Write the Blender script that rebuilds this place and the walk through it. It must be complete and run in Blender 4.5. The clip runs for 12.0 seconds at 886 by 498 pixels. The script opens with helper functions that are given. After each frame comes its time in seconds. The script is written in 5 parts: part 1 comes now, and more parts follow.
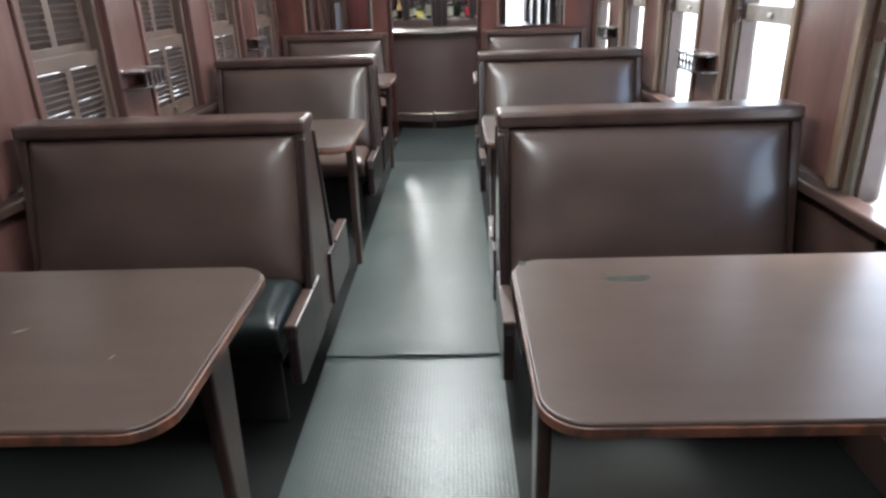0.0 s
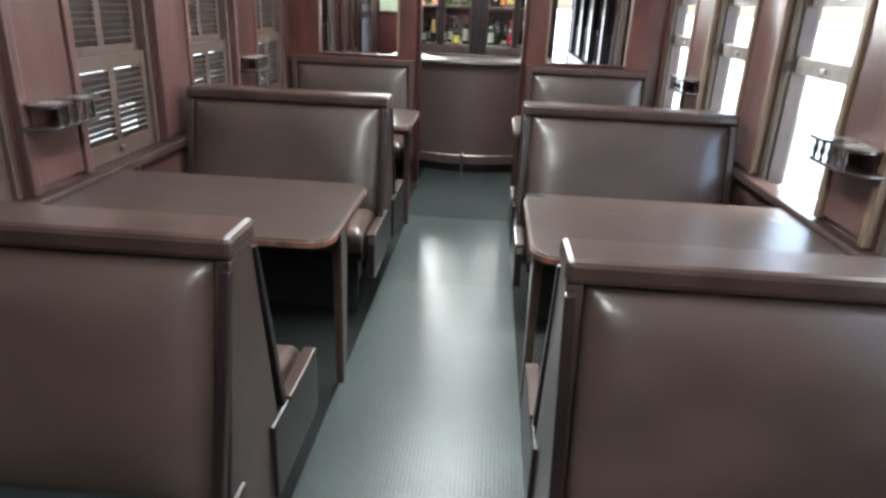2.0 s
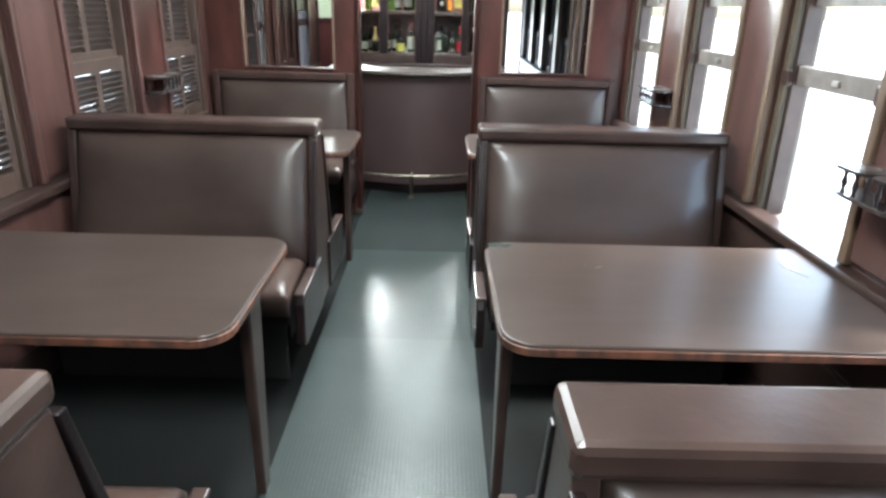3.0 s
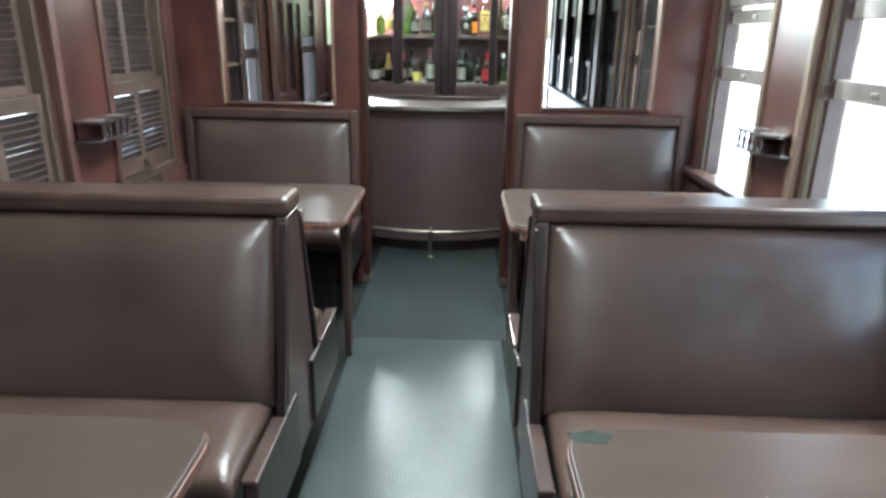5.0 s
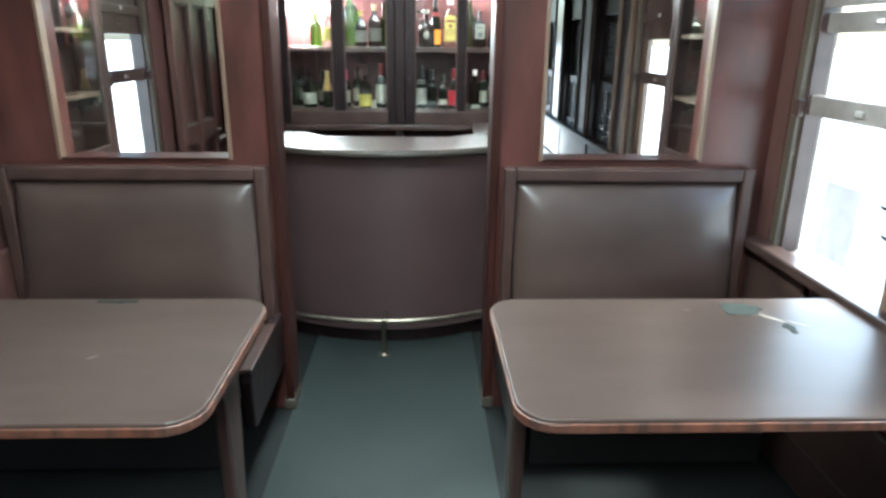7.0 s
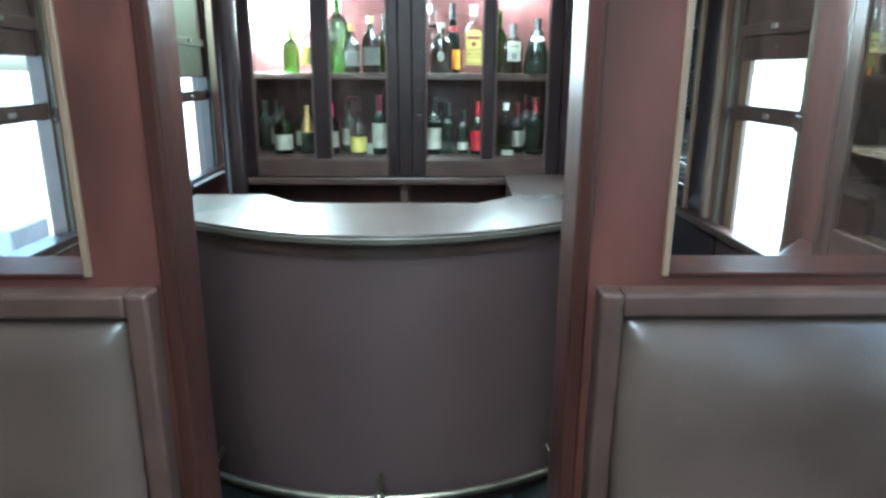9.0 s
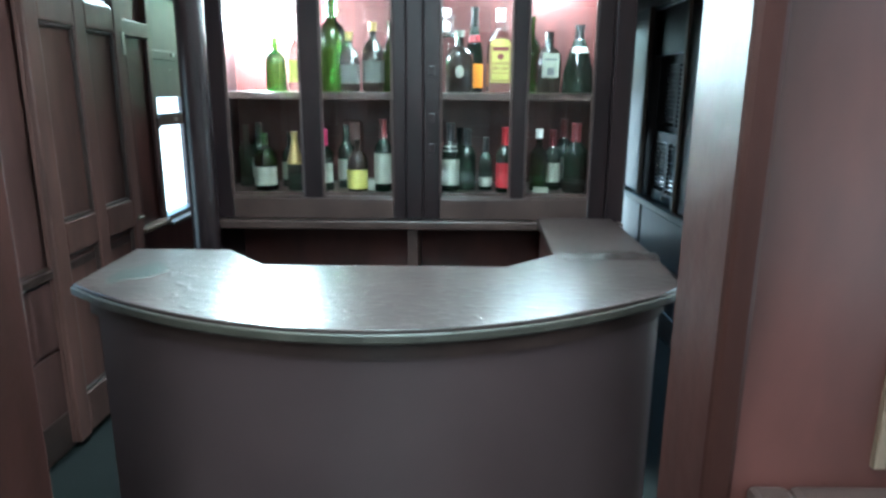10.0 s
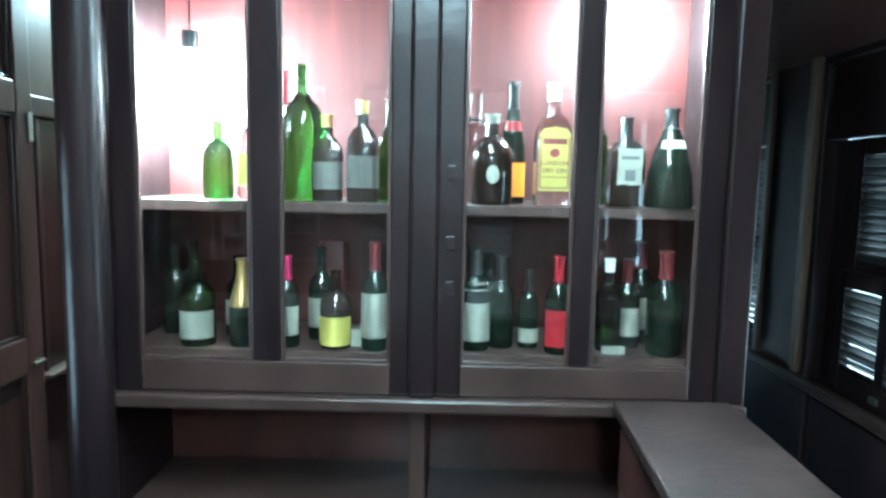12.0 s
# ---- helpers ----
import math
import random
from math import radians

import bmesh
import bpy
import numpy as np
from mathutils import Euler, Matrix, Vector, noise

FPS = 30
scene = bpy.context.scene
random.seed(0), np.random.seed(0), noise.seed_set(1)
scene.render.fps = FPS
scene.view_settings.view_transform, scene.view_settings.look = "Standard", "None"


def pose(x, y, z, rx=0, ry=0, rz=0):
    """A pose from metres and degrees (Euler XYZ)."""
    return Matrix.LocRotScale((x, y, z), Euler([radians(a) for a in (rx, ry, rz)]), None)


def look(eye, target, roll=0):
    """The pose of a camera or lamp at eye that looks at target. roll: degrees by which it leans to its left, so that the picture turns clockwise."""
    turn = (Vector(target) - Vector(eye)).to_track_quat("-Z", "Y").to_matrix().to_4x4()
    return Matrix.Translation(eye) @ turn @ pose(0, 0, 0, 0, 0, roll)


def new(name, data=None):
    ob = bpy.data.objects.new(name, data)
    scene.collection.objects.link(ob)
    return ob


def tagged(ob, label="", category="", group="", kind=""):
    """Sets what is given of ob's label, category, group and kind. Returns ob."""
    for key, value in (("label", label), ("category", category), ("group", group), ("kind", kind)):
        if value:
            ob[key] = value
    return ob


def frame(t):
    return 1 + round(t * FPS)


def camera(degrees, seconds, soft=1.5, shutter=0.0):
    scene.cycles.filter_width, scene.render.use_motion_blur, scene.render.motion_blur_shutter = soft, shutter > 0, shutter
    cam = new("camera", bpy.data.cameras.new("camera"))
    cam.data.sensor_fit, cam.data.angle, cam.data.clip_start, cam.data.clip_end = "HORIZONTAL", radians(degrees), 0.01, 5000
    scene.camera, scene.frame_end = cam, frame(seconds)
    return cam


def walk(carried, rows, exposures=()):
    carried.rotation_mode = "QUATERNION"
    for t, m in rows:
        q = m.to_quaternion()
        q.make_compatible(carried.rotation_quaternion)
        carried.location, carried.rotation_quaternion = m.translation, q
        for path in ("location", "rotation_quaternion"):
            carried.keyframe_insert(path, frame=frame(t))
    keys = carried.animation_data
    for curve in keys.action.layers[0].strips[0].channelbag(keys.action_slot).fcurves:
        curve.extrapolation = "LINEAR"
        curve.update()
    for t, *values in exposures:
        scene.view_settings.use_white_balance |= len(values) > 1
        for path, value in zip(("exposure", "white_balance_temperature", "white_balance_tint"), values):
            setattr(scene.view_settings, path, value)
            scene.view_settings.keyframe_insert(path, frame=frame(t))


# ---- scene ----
cam = camera(68.5, 12.0, soft=2.8)
PATH = [
    (0, (0.007, -0.127, 1.438), (-0.049, 1.724, 0.684), -1.9),
    (0.5, (-0.048, 0.12, 1.479), (-0.032, 1.995, 0.784), 0.7),
    (1, (-0.095, 0.365, 1.474), (-0.048, 2.251, 0.811), 2.2),
    (1.5, (-0.044, 0.663, 1.479), (-0.134, 2.539, 0.792), 2.2),
    (2, (-0.03, 0.934, 1.481), (-0.142, 2.799, 0.768), 2.5),
    (2.5, (-0.075, 1.238, 1.497), (-0.11, 3.112, 0.798), 1.5),
    (3, (-0.02, 1.507, 1.483), (-0.002, 3.381, 0.787), 1.6),
    (3.2, (0.002, 1.593, 1.47), (-0.012, 3.472, 0.784), 1.3),
    (4.8, (-0.099, 2.398, 1.443), (-0.073, 4.289, 0.794), 1.3),
    (5, (-0.071, 2.504, 1.448), (-0.11, 4.402, 0.821), 1.0),
    (5.5, (-0.096, 2.814, 1.459), (-0.125, 4.718, 0.85), 1.2),
    (6, (-0.101, 3.139, 1.454), (-0.002, 5.036, 0.83), 1.6),
    (6.5, (-0.023, 3.461, 1.476), (0.087, 5.357, 0.849), 1.6),
    (7, (-0.061, 3.778, 1.483), (0.005, 5.681, 0.873), 0.6),
    (7.2, (-0.077, 3.902, 1.506), (-0.005, 5.812, 0.918), 0.2),
    (9, (-0.093, 4.955, 1.453), (-0.046, 6.883, 0.924), 0.3),
    (9.5, (-0.051, 5.27, 1.456), (-0.055, 7.208, 0.965), 1.0),
    (10, (-0.08, 5.577, 1.446), (-0.086, 7.52, 0.974), 0.4),
    (10.5, (-0.073, 5.857, 1.446), (-0.017, 7.8, 0.975), -0.0),
    (11, (-0.053, 6.105, 1.46), (-0.155, 8.058, 1.039), -0.8),
    (11.5, (-0.161, 6.311, 1.47), (-0.183, 8.294, 1.211), 0.7),
    (12, (-0.138, 6.471, 1.507), (-0.152, 8.459, 1.287), 1.1),
]
EXPO, SKY, SUN, BULB, TUBE = 4.32, 0.072, 0.55, 56.0, 2.75
walk(cam, [(t, look(eye, target, roll)) for t, eye, target, roll in PATH],
     exposures=[(0.0, EXPO + 0.15, 6100, 6), (3.0, EXPO + 0.18, 5900, 0), (5.5, EXPO + 0.22, 5700, -4), (7.2, EXPO + 0.28, 5550, -7), (9.0, EXPO + 0.5, 4950, -16), (10.5, EXPO + 0.22, 4750, -19), (11.5, EXPO + 0.45, 4600, -21), (12.0, EXPO + 0.6, 4550, -22)])

# ---- world, sun and lights ----
world = bpy.data.worlds.new("overcast_sky")
scene.world = world
world.use_nodes = True
wn = world.node_tree.nodes
sky = wn.new("ShaderNodeTexSky")
sky.sky_type, sky.sun_disc = "NISHITA", False
sky.sun_elevation, sky.sun_rotation = radians(52), radians(70)
sky.air_density, sky.dust_density = 1.0, 4.0
wn["Background"].inputs["Strength"].default_value = SKY
world.node_tree.links.new(sky.outputs["Color"], wn["Background"].inputs["Color"])
sun = new("sun", bpy.data.lights.new("sun", "SUN"))
sun.data.energy, sun.data.angle, sun.data.color = SUN, radians(12), (1.0, 0.96, 0.9)
sun.matrix_world = look((8, 3, 12), (0, 3, 0))


# ---- materials ----
def shader(name, rough=0.5, metal=0.0, coat=0.0):
    m = bpy.data.materials.new(name)
    m.use_nodes = True
    b = m.node_tree.nodes["Principled BSDF"]
    b.inputs["Roughness"].default_value, b.inputs["Metallic"].default_value = rough, metal
    b.inputs["Coat Weight"].default_value = coat
    b.inputs["Coat Roughness"].default_value = 0.12
    return m, m.node_tree.nodes, m.node_tree.links, b


def mottled(name, low, high, scale=(4, 4, 4), rough=(0.3, 0.5), metal=0.0, coat=0.0, bump=0.1, fine=120.0, detail=2.5, wear=None, spread=0.25):
    """Two colours mixed by a stretched noise, a finer noise for relief and gloss, and worn spots of a third colour."""
    rough = (max(rough[0], 0.285), max(rough[1], 0.305))
    m, n, k, b = shader(name, rough[0], metal, coat)
    at = n.new("ShaderNodeTexCoord")
    info = n.new("ShaderNodeObjectInfo")
    shift = n.new("ShaderNodeVectorMath")
    shift.operation = "MULTIPLY_ADD"
    shift.inputs[1].default_value = (7.0, 5.0, 3.0)
    k.new(info.outputs["Random"], shift.inputs[0])
    k.new(at.outputs["Object"], shift.inputs[2])
    lay = n.new("ShaderNodeMapping")
    lay.inputs["Scale"].default_value = scale
    k.new(shift.outputs[0], lay.inputs["Vector"])
    big = n.new("ShaderNodeTexNoise")
    big.inputs["Scale"].default_value, big.inputs["Detail"].default_value, big.inputs["Roughness"].default_value = 1.0, detail, 0.5
    k.new(lay.outputs[0], big.inputs["Vector"])
    share = n.new("ShaderNodeMapRange")
    share.inputs["From Min"].default_value, share.inputs["From Max"].default_value = 0.5 - spread, 0.5 + spread
    k.new(big.outputs["Fac"], share.inputs["Value"])
    tone = n.new("ShaderNodeMix")
    tone.data_type = "RGBA"
    tone.inputs["A"].default_value, tone.inputs["B"].default_value = (*low, 1), (*high, 1)
    k.new(share.outputs["Result"], tone.inputs["Factor"])
    colour = tone.outputs["Result"]
    small = n.new("ShaderNodeTexNoise")
    small.inputs["Scale"].default_value, small.inputs["Detail"].default_value = fine, 3.0
    k.new(shift.outputs[0], small.inputs["Vector"])
    if wear:
        spot = n.new("ShaderNodeTexNoise")
        spot.inputs["Scale"].default_value, spot.inputs["Detail"].default_value, spot.inputs["Roughness"].default_value = 9.0, 8.0, 0.7
        k.new(shift.outputs[0], spot.inputs["Vector"])
        step = n.new("ShaderNodeMapRange")
        step.inputs["From Min"].default_value, step.inputs["From Max"].default_value = 0.62, 0.72
        k.new(spot.outputs["Fac"], step.inputs["Value"])
        mix = n.new("ShaderNodeMix")
        mix.data_type = "RGBA"
        mix.inputs["B"].default_value = (*wear, 1)
        k.new(step.outputs["Result"], mix.inputs["Factor"])
        k.new(colour, mix.inputs["A"])
        colour = mix.outputs["Result"]
    k.new(colour, b.inputs["Base Color"])
    gloss = n.new("ShaderNodeMapRange")
    gloss.inputs["From Min"].default_value, gloss.inputs["From Max"].default_value = 0.1, 0.9
    gloss.inputs["To Min"].default_value, gloss.inputs["To Max"].default_value = rough
    haze = n.new("ShaderNodeTexNoise")
    haze.inputs["Scale"].default_value, haze.inputs["Detail"].default_value = 3.0, 0.0
    k.new(shift.outputs[0], haze.inputs["Vector"])
    k.new(haze.outputs["Fac"], gloss.inputs["Value"])
    k.new(gloss.outputs["Result"], b.inputs["Roughness"])
    if bump:
        rise = n.new("ShaderNodeBump")
        rise.inputs["Strength"].default_value, rise.inputs["Distance"].default_value = bump, 0.004
        k.new(small.outputs["Fac"], rise.inputs["Height"])
        k.new(rise.outputs["Normal"], b.inputs["Normal"])
    return m


MAHOGANY = mottled("varnished_mahogany", (0.045, 0.0215, 0.0185), (0.090, 0.0435, 0.0380), (14, 14, 1.4), (0.20, 0.262), coat=0.0, bump=0.10, fine=28, spread=0.2, detail=4.0)
REDWALL = mottled("red_varnished_panel", (0.0278, 0.0111, 0.0088), (0.0686, 0.0246, 0.0204), (6, 6, 2.2), (0.285, 0.305), coat=0.0, bump=0.10, fine=28, spread=0.16, detail=5.0)
REDWALL.node_tree.nodes["Principled BSDF"].inputs["Specular IOR Level"].default_value = 0.35
DARKWOOD = mottled("dark_stained_wood", (0.024, 0.014, 0.012), (0.048, 0.029, 0.024), (9, 9, 9), (0.20, 0.262), coat=0.0, bump=0.10, fine=45, spread=0.22, detail=4.0)
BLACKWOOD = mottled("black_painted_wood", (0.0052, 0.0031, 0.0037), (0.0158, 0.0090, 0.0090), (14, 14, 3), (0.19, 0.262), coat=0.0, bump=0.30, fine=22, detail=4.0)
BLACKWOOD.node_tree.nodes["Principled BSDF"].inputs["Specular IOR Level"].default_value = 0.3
TANWOOD = mottled("worn_tan_wood", (0.0723, 0.0442, 0.0289), (0.1275, 0.0824, 0.0553), (14, 14, 2.5), (0.35, 0.55), bump=0.06, wear=(0.20, 0.145, 0.105))
STILE = mottled("greenish_worn_stile", (0.045, 0.036, 0.026), (0.085, 0.066, 0.046), (14, 14, 2.5), (0.35, 0.55), bump=0.08, wear=(0.13, 0.115, 0.085))
SHUTTER = mottled("aged_shutter_wood", (0.0403, 0.0248, 0.0195), (0.0727, 0.0477, 0.0376), (5, 9, 9), (0.35, 0.55), bump=0.06, detail=4.0)
# Slat tone, darker than the shutter frame.
DARKSLAT = mottled("dark_slat_wood", (0.026, 0.017, 0.014), (0.056, 0.038, 0.031), (5, 9, 9), (0.4, 0.55), bump=0.06, detail=4.0)
GREYSLAT = mottled("grey_painted_slat", (0.0275, 0.0275, 0.0275), (0.0550, 0.0550, 0.0539), (3, 8, 18), (0.4, 0.6), bump=0.06)
LEATHER = mottled("brown_leatherette", (0.0279, 0.0180, 0.0149), (0.0532, 0.0354, 0.0297), (2.2, 2.2, 4.0), (0.29, 0.36), bump=0.14, fine=180, coat=0.15, detail=6.0, spread=0.2)
SEATHIDE = mottled("worn_seat_leatherette", (0.048, 0.029, 0.023), (0.085, 0.056, 0.046), (4, 4, 4), (0.22, 0.265), bump=0.14, fine=200, coat=0.2, detail=4.0)
VINYL = mottled("green_black_vinyl", (0.005, 0.007, 0.007), (0.014, 0.019, 0.019), (5, 5, 5), (0.15, 0.24), bump=0.7, fine=11, coat=0.1)
LAMINATE = mottled("brown_table_laminate", (0.0357, 0.0247, 0.0209), (0.0492, 0.0351, 0.0302), (4, 14, 8), (0.29, 0.36), bump=0.03, fine=300, spread=0.25, detail=5.0)
LAMINATE.node_tree.nodes["Principled BSDF"].inputs["Specular IOR Level"].default_value = 0.21
EDGING = mottled("orange_brown_edging", (0.040, 0.021, 0.016), (0.125, 0.050, 0.030), (26, 26, 10), (0.3, 0.5), bump=0.1, spread=0.15)
UNDERLAY = mottled("greenish_underlayer", (0.0112, 0.0160, 0.0136), (0.0232, 0.0304, 0.0260), (60, 60, 20), (0.6, 0.8), bump=0.12)
UNDERLAY.node_tree.nodes["Principled BSDF"].inputs["Specular IOR Level"].default_value = 0.15
BARFRONT = mottled("bar_front_leatherette", (0.0390, 0.0240, 0.0240), (0.0570, 0.0353, 0.0345), (3, 3, 2), (0.34, 0.48), bump=0.08, fine=240)
def scratched(name, low, high):
    """Worn laminate with short scratches in two directions."""
    m = mottled(name, low, high, (6, 10, 8), (0.285, 0.305), bump=0.0, detail=5.0, spread=0.18)
    n, k = m.node_tree.nodes, m.node_tree.links
    b = n["Principled BSDF"]
    at = n.new("ShaderNodeTexCoord")
    last = None
    for turn, scale, level in ((40, (12, 150, 1), 0.66), (-30, (10, 130, 1), 0.68), (75, (25, 60, 1), 0.62)):
        lay = n.new("ShaderNodeMapping")
        lay.inputs["Rotation"].default_value, lay.inputs["Scale"].default_value = (0, 0, radians(turn)), scale
        k.new(at.outputs["Object"], lay.inputs["Vector"])
        marks = n.new("ShaderNodeTexNoise")
        marks.inputs["Scale"].default_value, marks.inputs["Detail"].default_value = 1.0, 2.0
        k.new(lay.outputs[0], marks.inputs["Vector"])
        cut = n.new("ShaderNodeMapRange")
        cut.inputs["From Min"].default_value, cut.inputs["From Max"].default_value = level - 0.06, level + 0.08
        k.new(marks.outputs["Fac"], cut.inputs["Value"])
        rise = n.new("ShaderNodeBump")
        rise.inputs["Strength"].default_value, rise.inputs["Distance"].default_value = 0.22, 0.004
        k.new(cut.outputs["Result"], rise.inputs["Height"])
        if last:
            k.new(last.outputs["Normal"], rise.inputs["Normal"])
        last = rise
    k.new(last.outputs["Normal"], b.inputs["Normal"])
    b.inputs["Specular IOR Level"].default_value = 0.25
    return m


BARTOP = scratched("worn_bar_laminate", (0.0204, 0.0132, 0.0119), (0.0374, 0.0247, 0.0225))
BAREDGE = mottled("dull_worn_edge", (0.0270, 0.0228, 0.0168), (0.0510, 0.0432, 0.0330), (12, 12, 30), (0.40, 0.55), bump=0.08)
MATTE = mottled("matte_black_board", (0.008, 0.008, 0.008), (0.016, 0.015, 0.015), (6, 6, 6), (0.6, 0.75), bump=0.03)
METAL = mottled("dull_steel", (0.30, 0.29, 0.28), (0.50, 0.48, 0.46), (30, 30, 5), (0.3, 0.5), metal=1.0, bump=0.04)
WEATHERED = mottled("grey_window_rail", (0.1054, 0.0899, 0.0806), (0.1860, 0.1643, 0.1488), (4, 16, 16), (0.35, 0.55), bump=0.06)
BRASS = mottled("tarnished_brass", (0.15, 0.135, 0.105), (0.27, 0.245, 0.195), (20, 20, 20), (0.30, 0.45), metal=1.0, bump=0.02)
CABINETRED = mottled("red_cabinet_lining", (0.040, 0.0070, 0.0065), (0.082, 0.0145, 0.0125), (22, 22, 1.5), (0.45, 0.65), bump=0.05, spread=0.2, detail=4.0)
CEILING = mottled("cream_ceiling_paint", (0.50, 0.47, 0.42), (0.62, 0.59, 0.53), (2, 2, 2), (0.5, 0.65), bump=0.03)
CONCRETE = mottled("pale_platform_concrete", (0.42, 0.40, 0.38), (0.58, 0.56, 0.53), (0.5, 0.5, 0.5), (0.7, 0.9), bump=0.1, fine=20)
STONE = mottled("grey_stone_block", (0.30, 0.30, 0.31), (0.40, 0.40, 0.405), (5, 5, 5), (0.6, 0.8), bump=0.1)
# Lino colour taken near black to paint in the shade under the tables.
LINER = mottled("shade_darkened_lino", (0.0040, 0.0047, 0.0045), (0.0085, 0.0100, 0.0095), (3, 3, 3), (0.6, 0.75), bump=0.06)
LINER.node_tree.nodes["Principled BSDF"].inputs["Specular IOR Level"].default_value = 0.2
PATCH = mottled("dark_bare_core", (0.014, 0.016, 0.015), (0.030, 0.033, 0.030), (40, 40, 20), (0.20, 0.262), bump=0.2, fine=60)
PATCH.node_tree.nodes["Principled BSDF"].inputs["Specular IOR Level"].default_value = 0.2
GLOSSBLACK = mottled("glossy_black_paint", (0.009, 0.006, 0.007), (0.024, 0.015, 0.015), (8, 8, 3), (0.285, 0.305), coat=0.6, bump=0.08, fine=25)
DOORWOOD = mottled("brown_door_varnish", (0.0640, 0.0320, 0.0256), (0.1248, 0.0608, 0.0496), (9, 9, 1.4), (0.29, 0.36), bump=0.10, fine=28, spread=0.18, detail=5.0)
PALEGREEN = mottled("pale_green_paint", (0.30, 0.36, 0.25), (0.40, 0.46, 0.33), (3, 3, 3), (0.5, 0.65), bump=0.04)
JAMB = mottled("thick_brushed_varnish", (0.0158, 0.0058, 0.0045), (0.0338, 0.0121, 0.0095), (10, 10, 1.4), (0.38, 0.48), bump=0.35, fine=16, spread=0.18, detail=4.0)
JAMB.node_tree.nodes["Principled BSDF"].inputs["Specular IOR Level"].default_value = 0.10
FRAMEWOOD = mottled("dull_brown_frame", (0.027, 0.015, 0.0125), (0.051, 0.028, 0.0235), (9, 9, 9), (0.42, 0.52), bump=0.10, fine=45, spread=0.22, detail=4.0)
FRAMEWOOD.node_tree.nodes["Principled BSDF"].inputs["Specular IOR Level"].default_value = 0.25
SCUFF = mottled("pale_scuff", (0.16, 0.14, 0.12), (0.26, 0.23, 0.20), (40, 40, 20), (0.5, 0.7), bump=0.05)


def ribbed_rubber(name, low, high, sheen=0.284):
    """Green-grey rubber with fine ribs along the aisle, worn smooth in places, and dull dirt."""
    m, n, k, b = shader(name, 0.25)
    at = n.new("ShaderNodeTexCoord")
    wave = n.new("ShaderNodeTexWave")
    wave.bands_direction = "X"
    wave.inputs["Scale"].default_value = 22.0
    k.new(at.outputs["Object"], wave.inputs["Vector"])
    dirt = n.new("ShaderNodeTexNoise")
    dirt.inputs["Scale"].default_value, dirt.inputs["Detail"].default_value, dirt.inputs["Roughness"].default_value = 1.6, 3.0, 0.55
    k.new(at.outputs["Object"], dirt.inputs["Vector"])
    ramp = n.new("ShaderNodeValToRGB")
    ramp.color_ramp.elements[0].position, ramp.color_ramp.elements[1].position = 0.3, 0.72
    ramp.color_ramp.elements[0].color, ramp.color_ramp.elements[1].color = (*low, 1), (*high, 1)
    k.new(dirt.outputs["Fac"], ramp.inputs["Fac"])
    k.new(ramp.outputs["Color"], b.inputs["Base Color"])
    gloss = n.new("ShaderNodeMapRange")
    gloss.inputs["From Min"].default_value, gloss.inputs["From Max"].default_value = 0.3, 0.7
    gloss.inputs["To Min"].default_value, gloss.inputs["To Max"].default_value = sheen, sheen + 0.02
    k.new(dirt.outputs["Fac"], gloss.inputs["Value"])
    k.new(gloss.outputs["Result"], b.inputs["Roughness"])
    rise = n.new("ShaderNodeBump")
    rise.inputs["Strength"].default_value, rise.inputs["Distance"].default_value = 0.12, 0.002
    k.new(wave.outputs["Fac"], rise.inputs["Height"])
    k.new(rise.outputs["Normal"], b.inputs["Normal"])
    b.inputs["Specular IOR Level"].default_value = 0.65 if sheen < 0.3 else 0.4
    return m


# Three tones of the same rubber, darker towards the bar.
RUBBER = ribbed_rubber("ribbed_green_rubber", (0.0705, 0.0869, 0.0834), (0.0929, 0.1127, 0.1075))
MIDRUBBER = ribbed_rubber("mid_green_rubber", (0.0545, 0.0681, 0.0651), (0.0742, 0.0908, 0.0870))
DARKRUBBER = ribbed_rubber("dark_green_rubber", (0.0281, 0.0359, 0.0343), (0.0421, 0.0530, 0.0499), 0.42)


def plain(name, colour, rough=0.4, metal=0.0, coat=0.0):
    m, n, k, b = shader(name, rough, metal, coat)
    b.inputs["Base Color"].default_value = (*colour, 1)
    return m


def glassy(name, colour, rough=0.02):
    m, n, k, b = shader(name, rough)
    b.inputs["Base Color"].default_value = (*colour, 1)
    b.inputs["Transmission Weight"].default_value = 1.0
    b.inputs["IOR"].default_value = 1.45
    return m


PANE = glassy("clear_pane", (0.97, 0.98, 0.97), 0.0)
THICKPANE = glassy("old_thick_pane", (0.90, 0.93, 0.91), 0.0)
THICKPANE.node_tree.nodes["Principled BSDF"].inputs["IOR"].default_value = 1.75
GREENGLASS = glassy("green_bottle_glass", (0.070, 0.24, 0.030))
DARKGLASS = plain("dark_bottle_glass", (0.004, 0.007, 0.004), 0.05)
BROWNGLASS = plain("brown_bottle_glass", (0.009, 0.006, 0.004), 0.06, coat=0.3)
CLEARGLASS = glassy("clear_bottle_glass", (0.93, 0.96, 0.94))
CREAM = mottled("cream_paper", (0.1368, 0.1332, 0.1044), (0.1944, 0.1908, 0.1548), (20, 20, 20), (0.5, 0.7), bump=0.02)
FADED = mottled("faded_tan_paper", (0.0292, 0.0279, 0.0221), (0.0553, 0.0520, 0.0423), (30, 30, 30), (0.5, 0.7), bump=0.02)
YELLOW = mottled("yellow_paper", (0.24, 0.205, 0.035), (0.31, 0.265, 0.055), (20, 20, 20), (0.45, 0.6), bump=0.02)
ORANGE = plain("orange_paper", (0.60, 0.20, 0.01), 0.45)
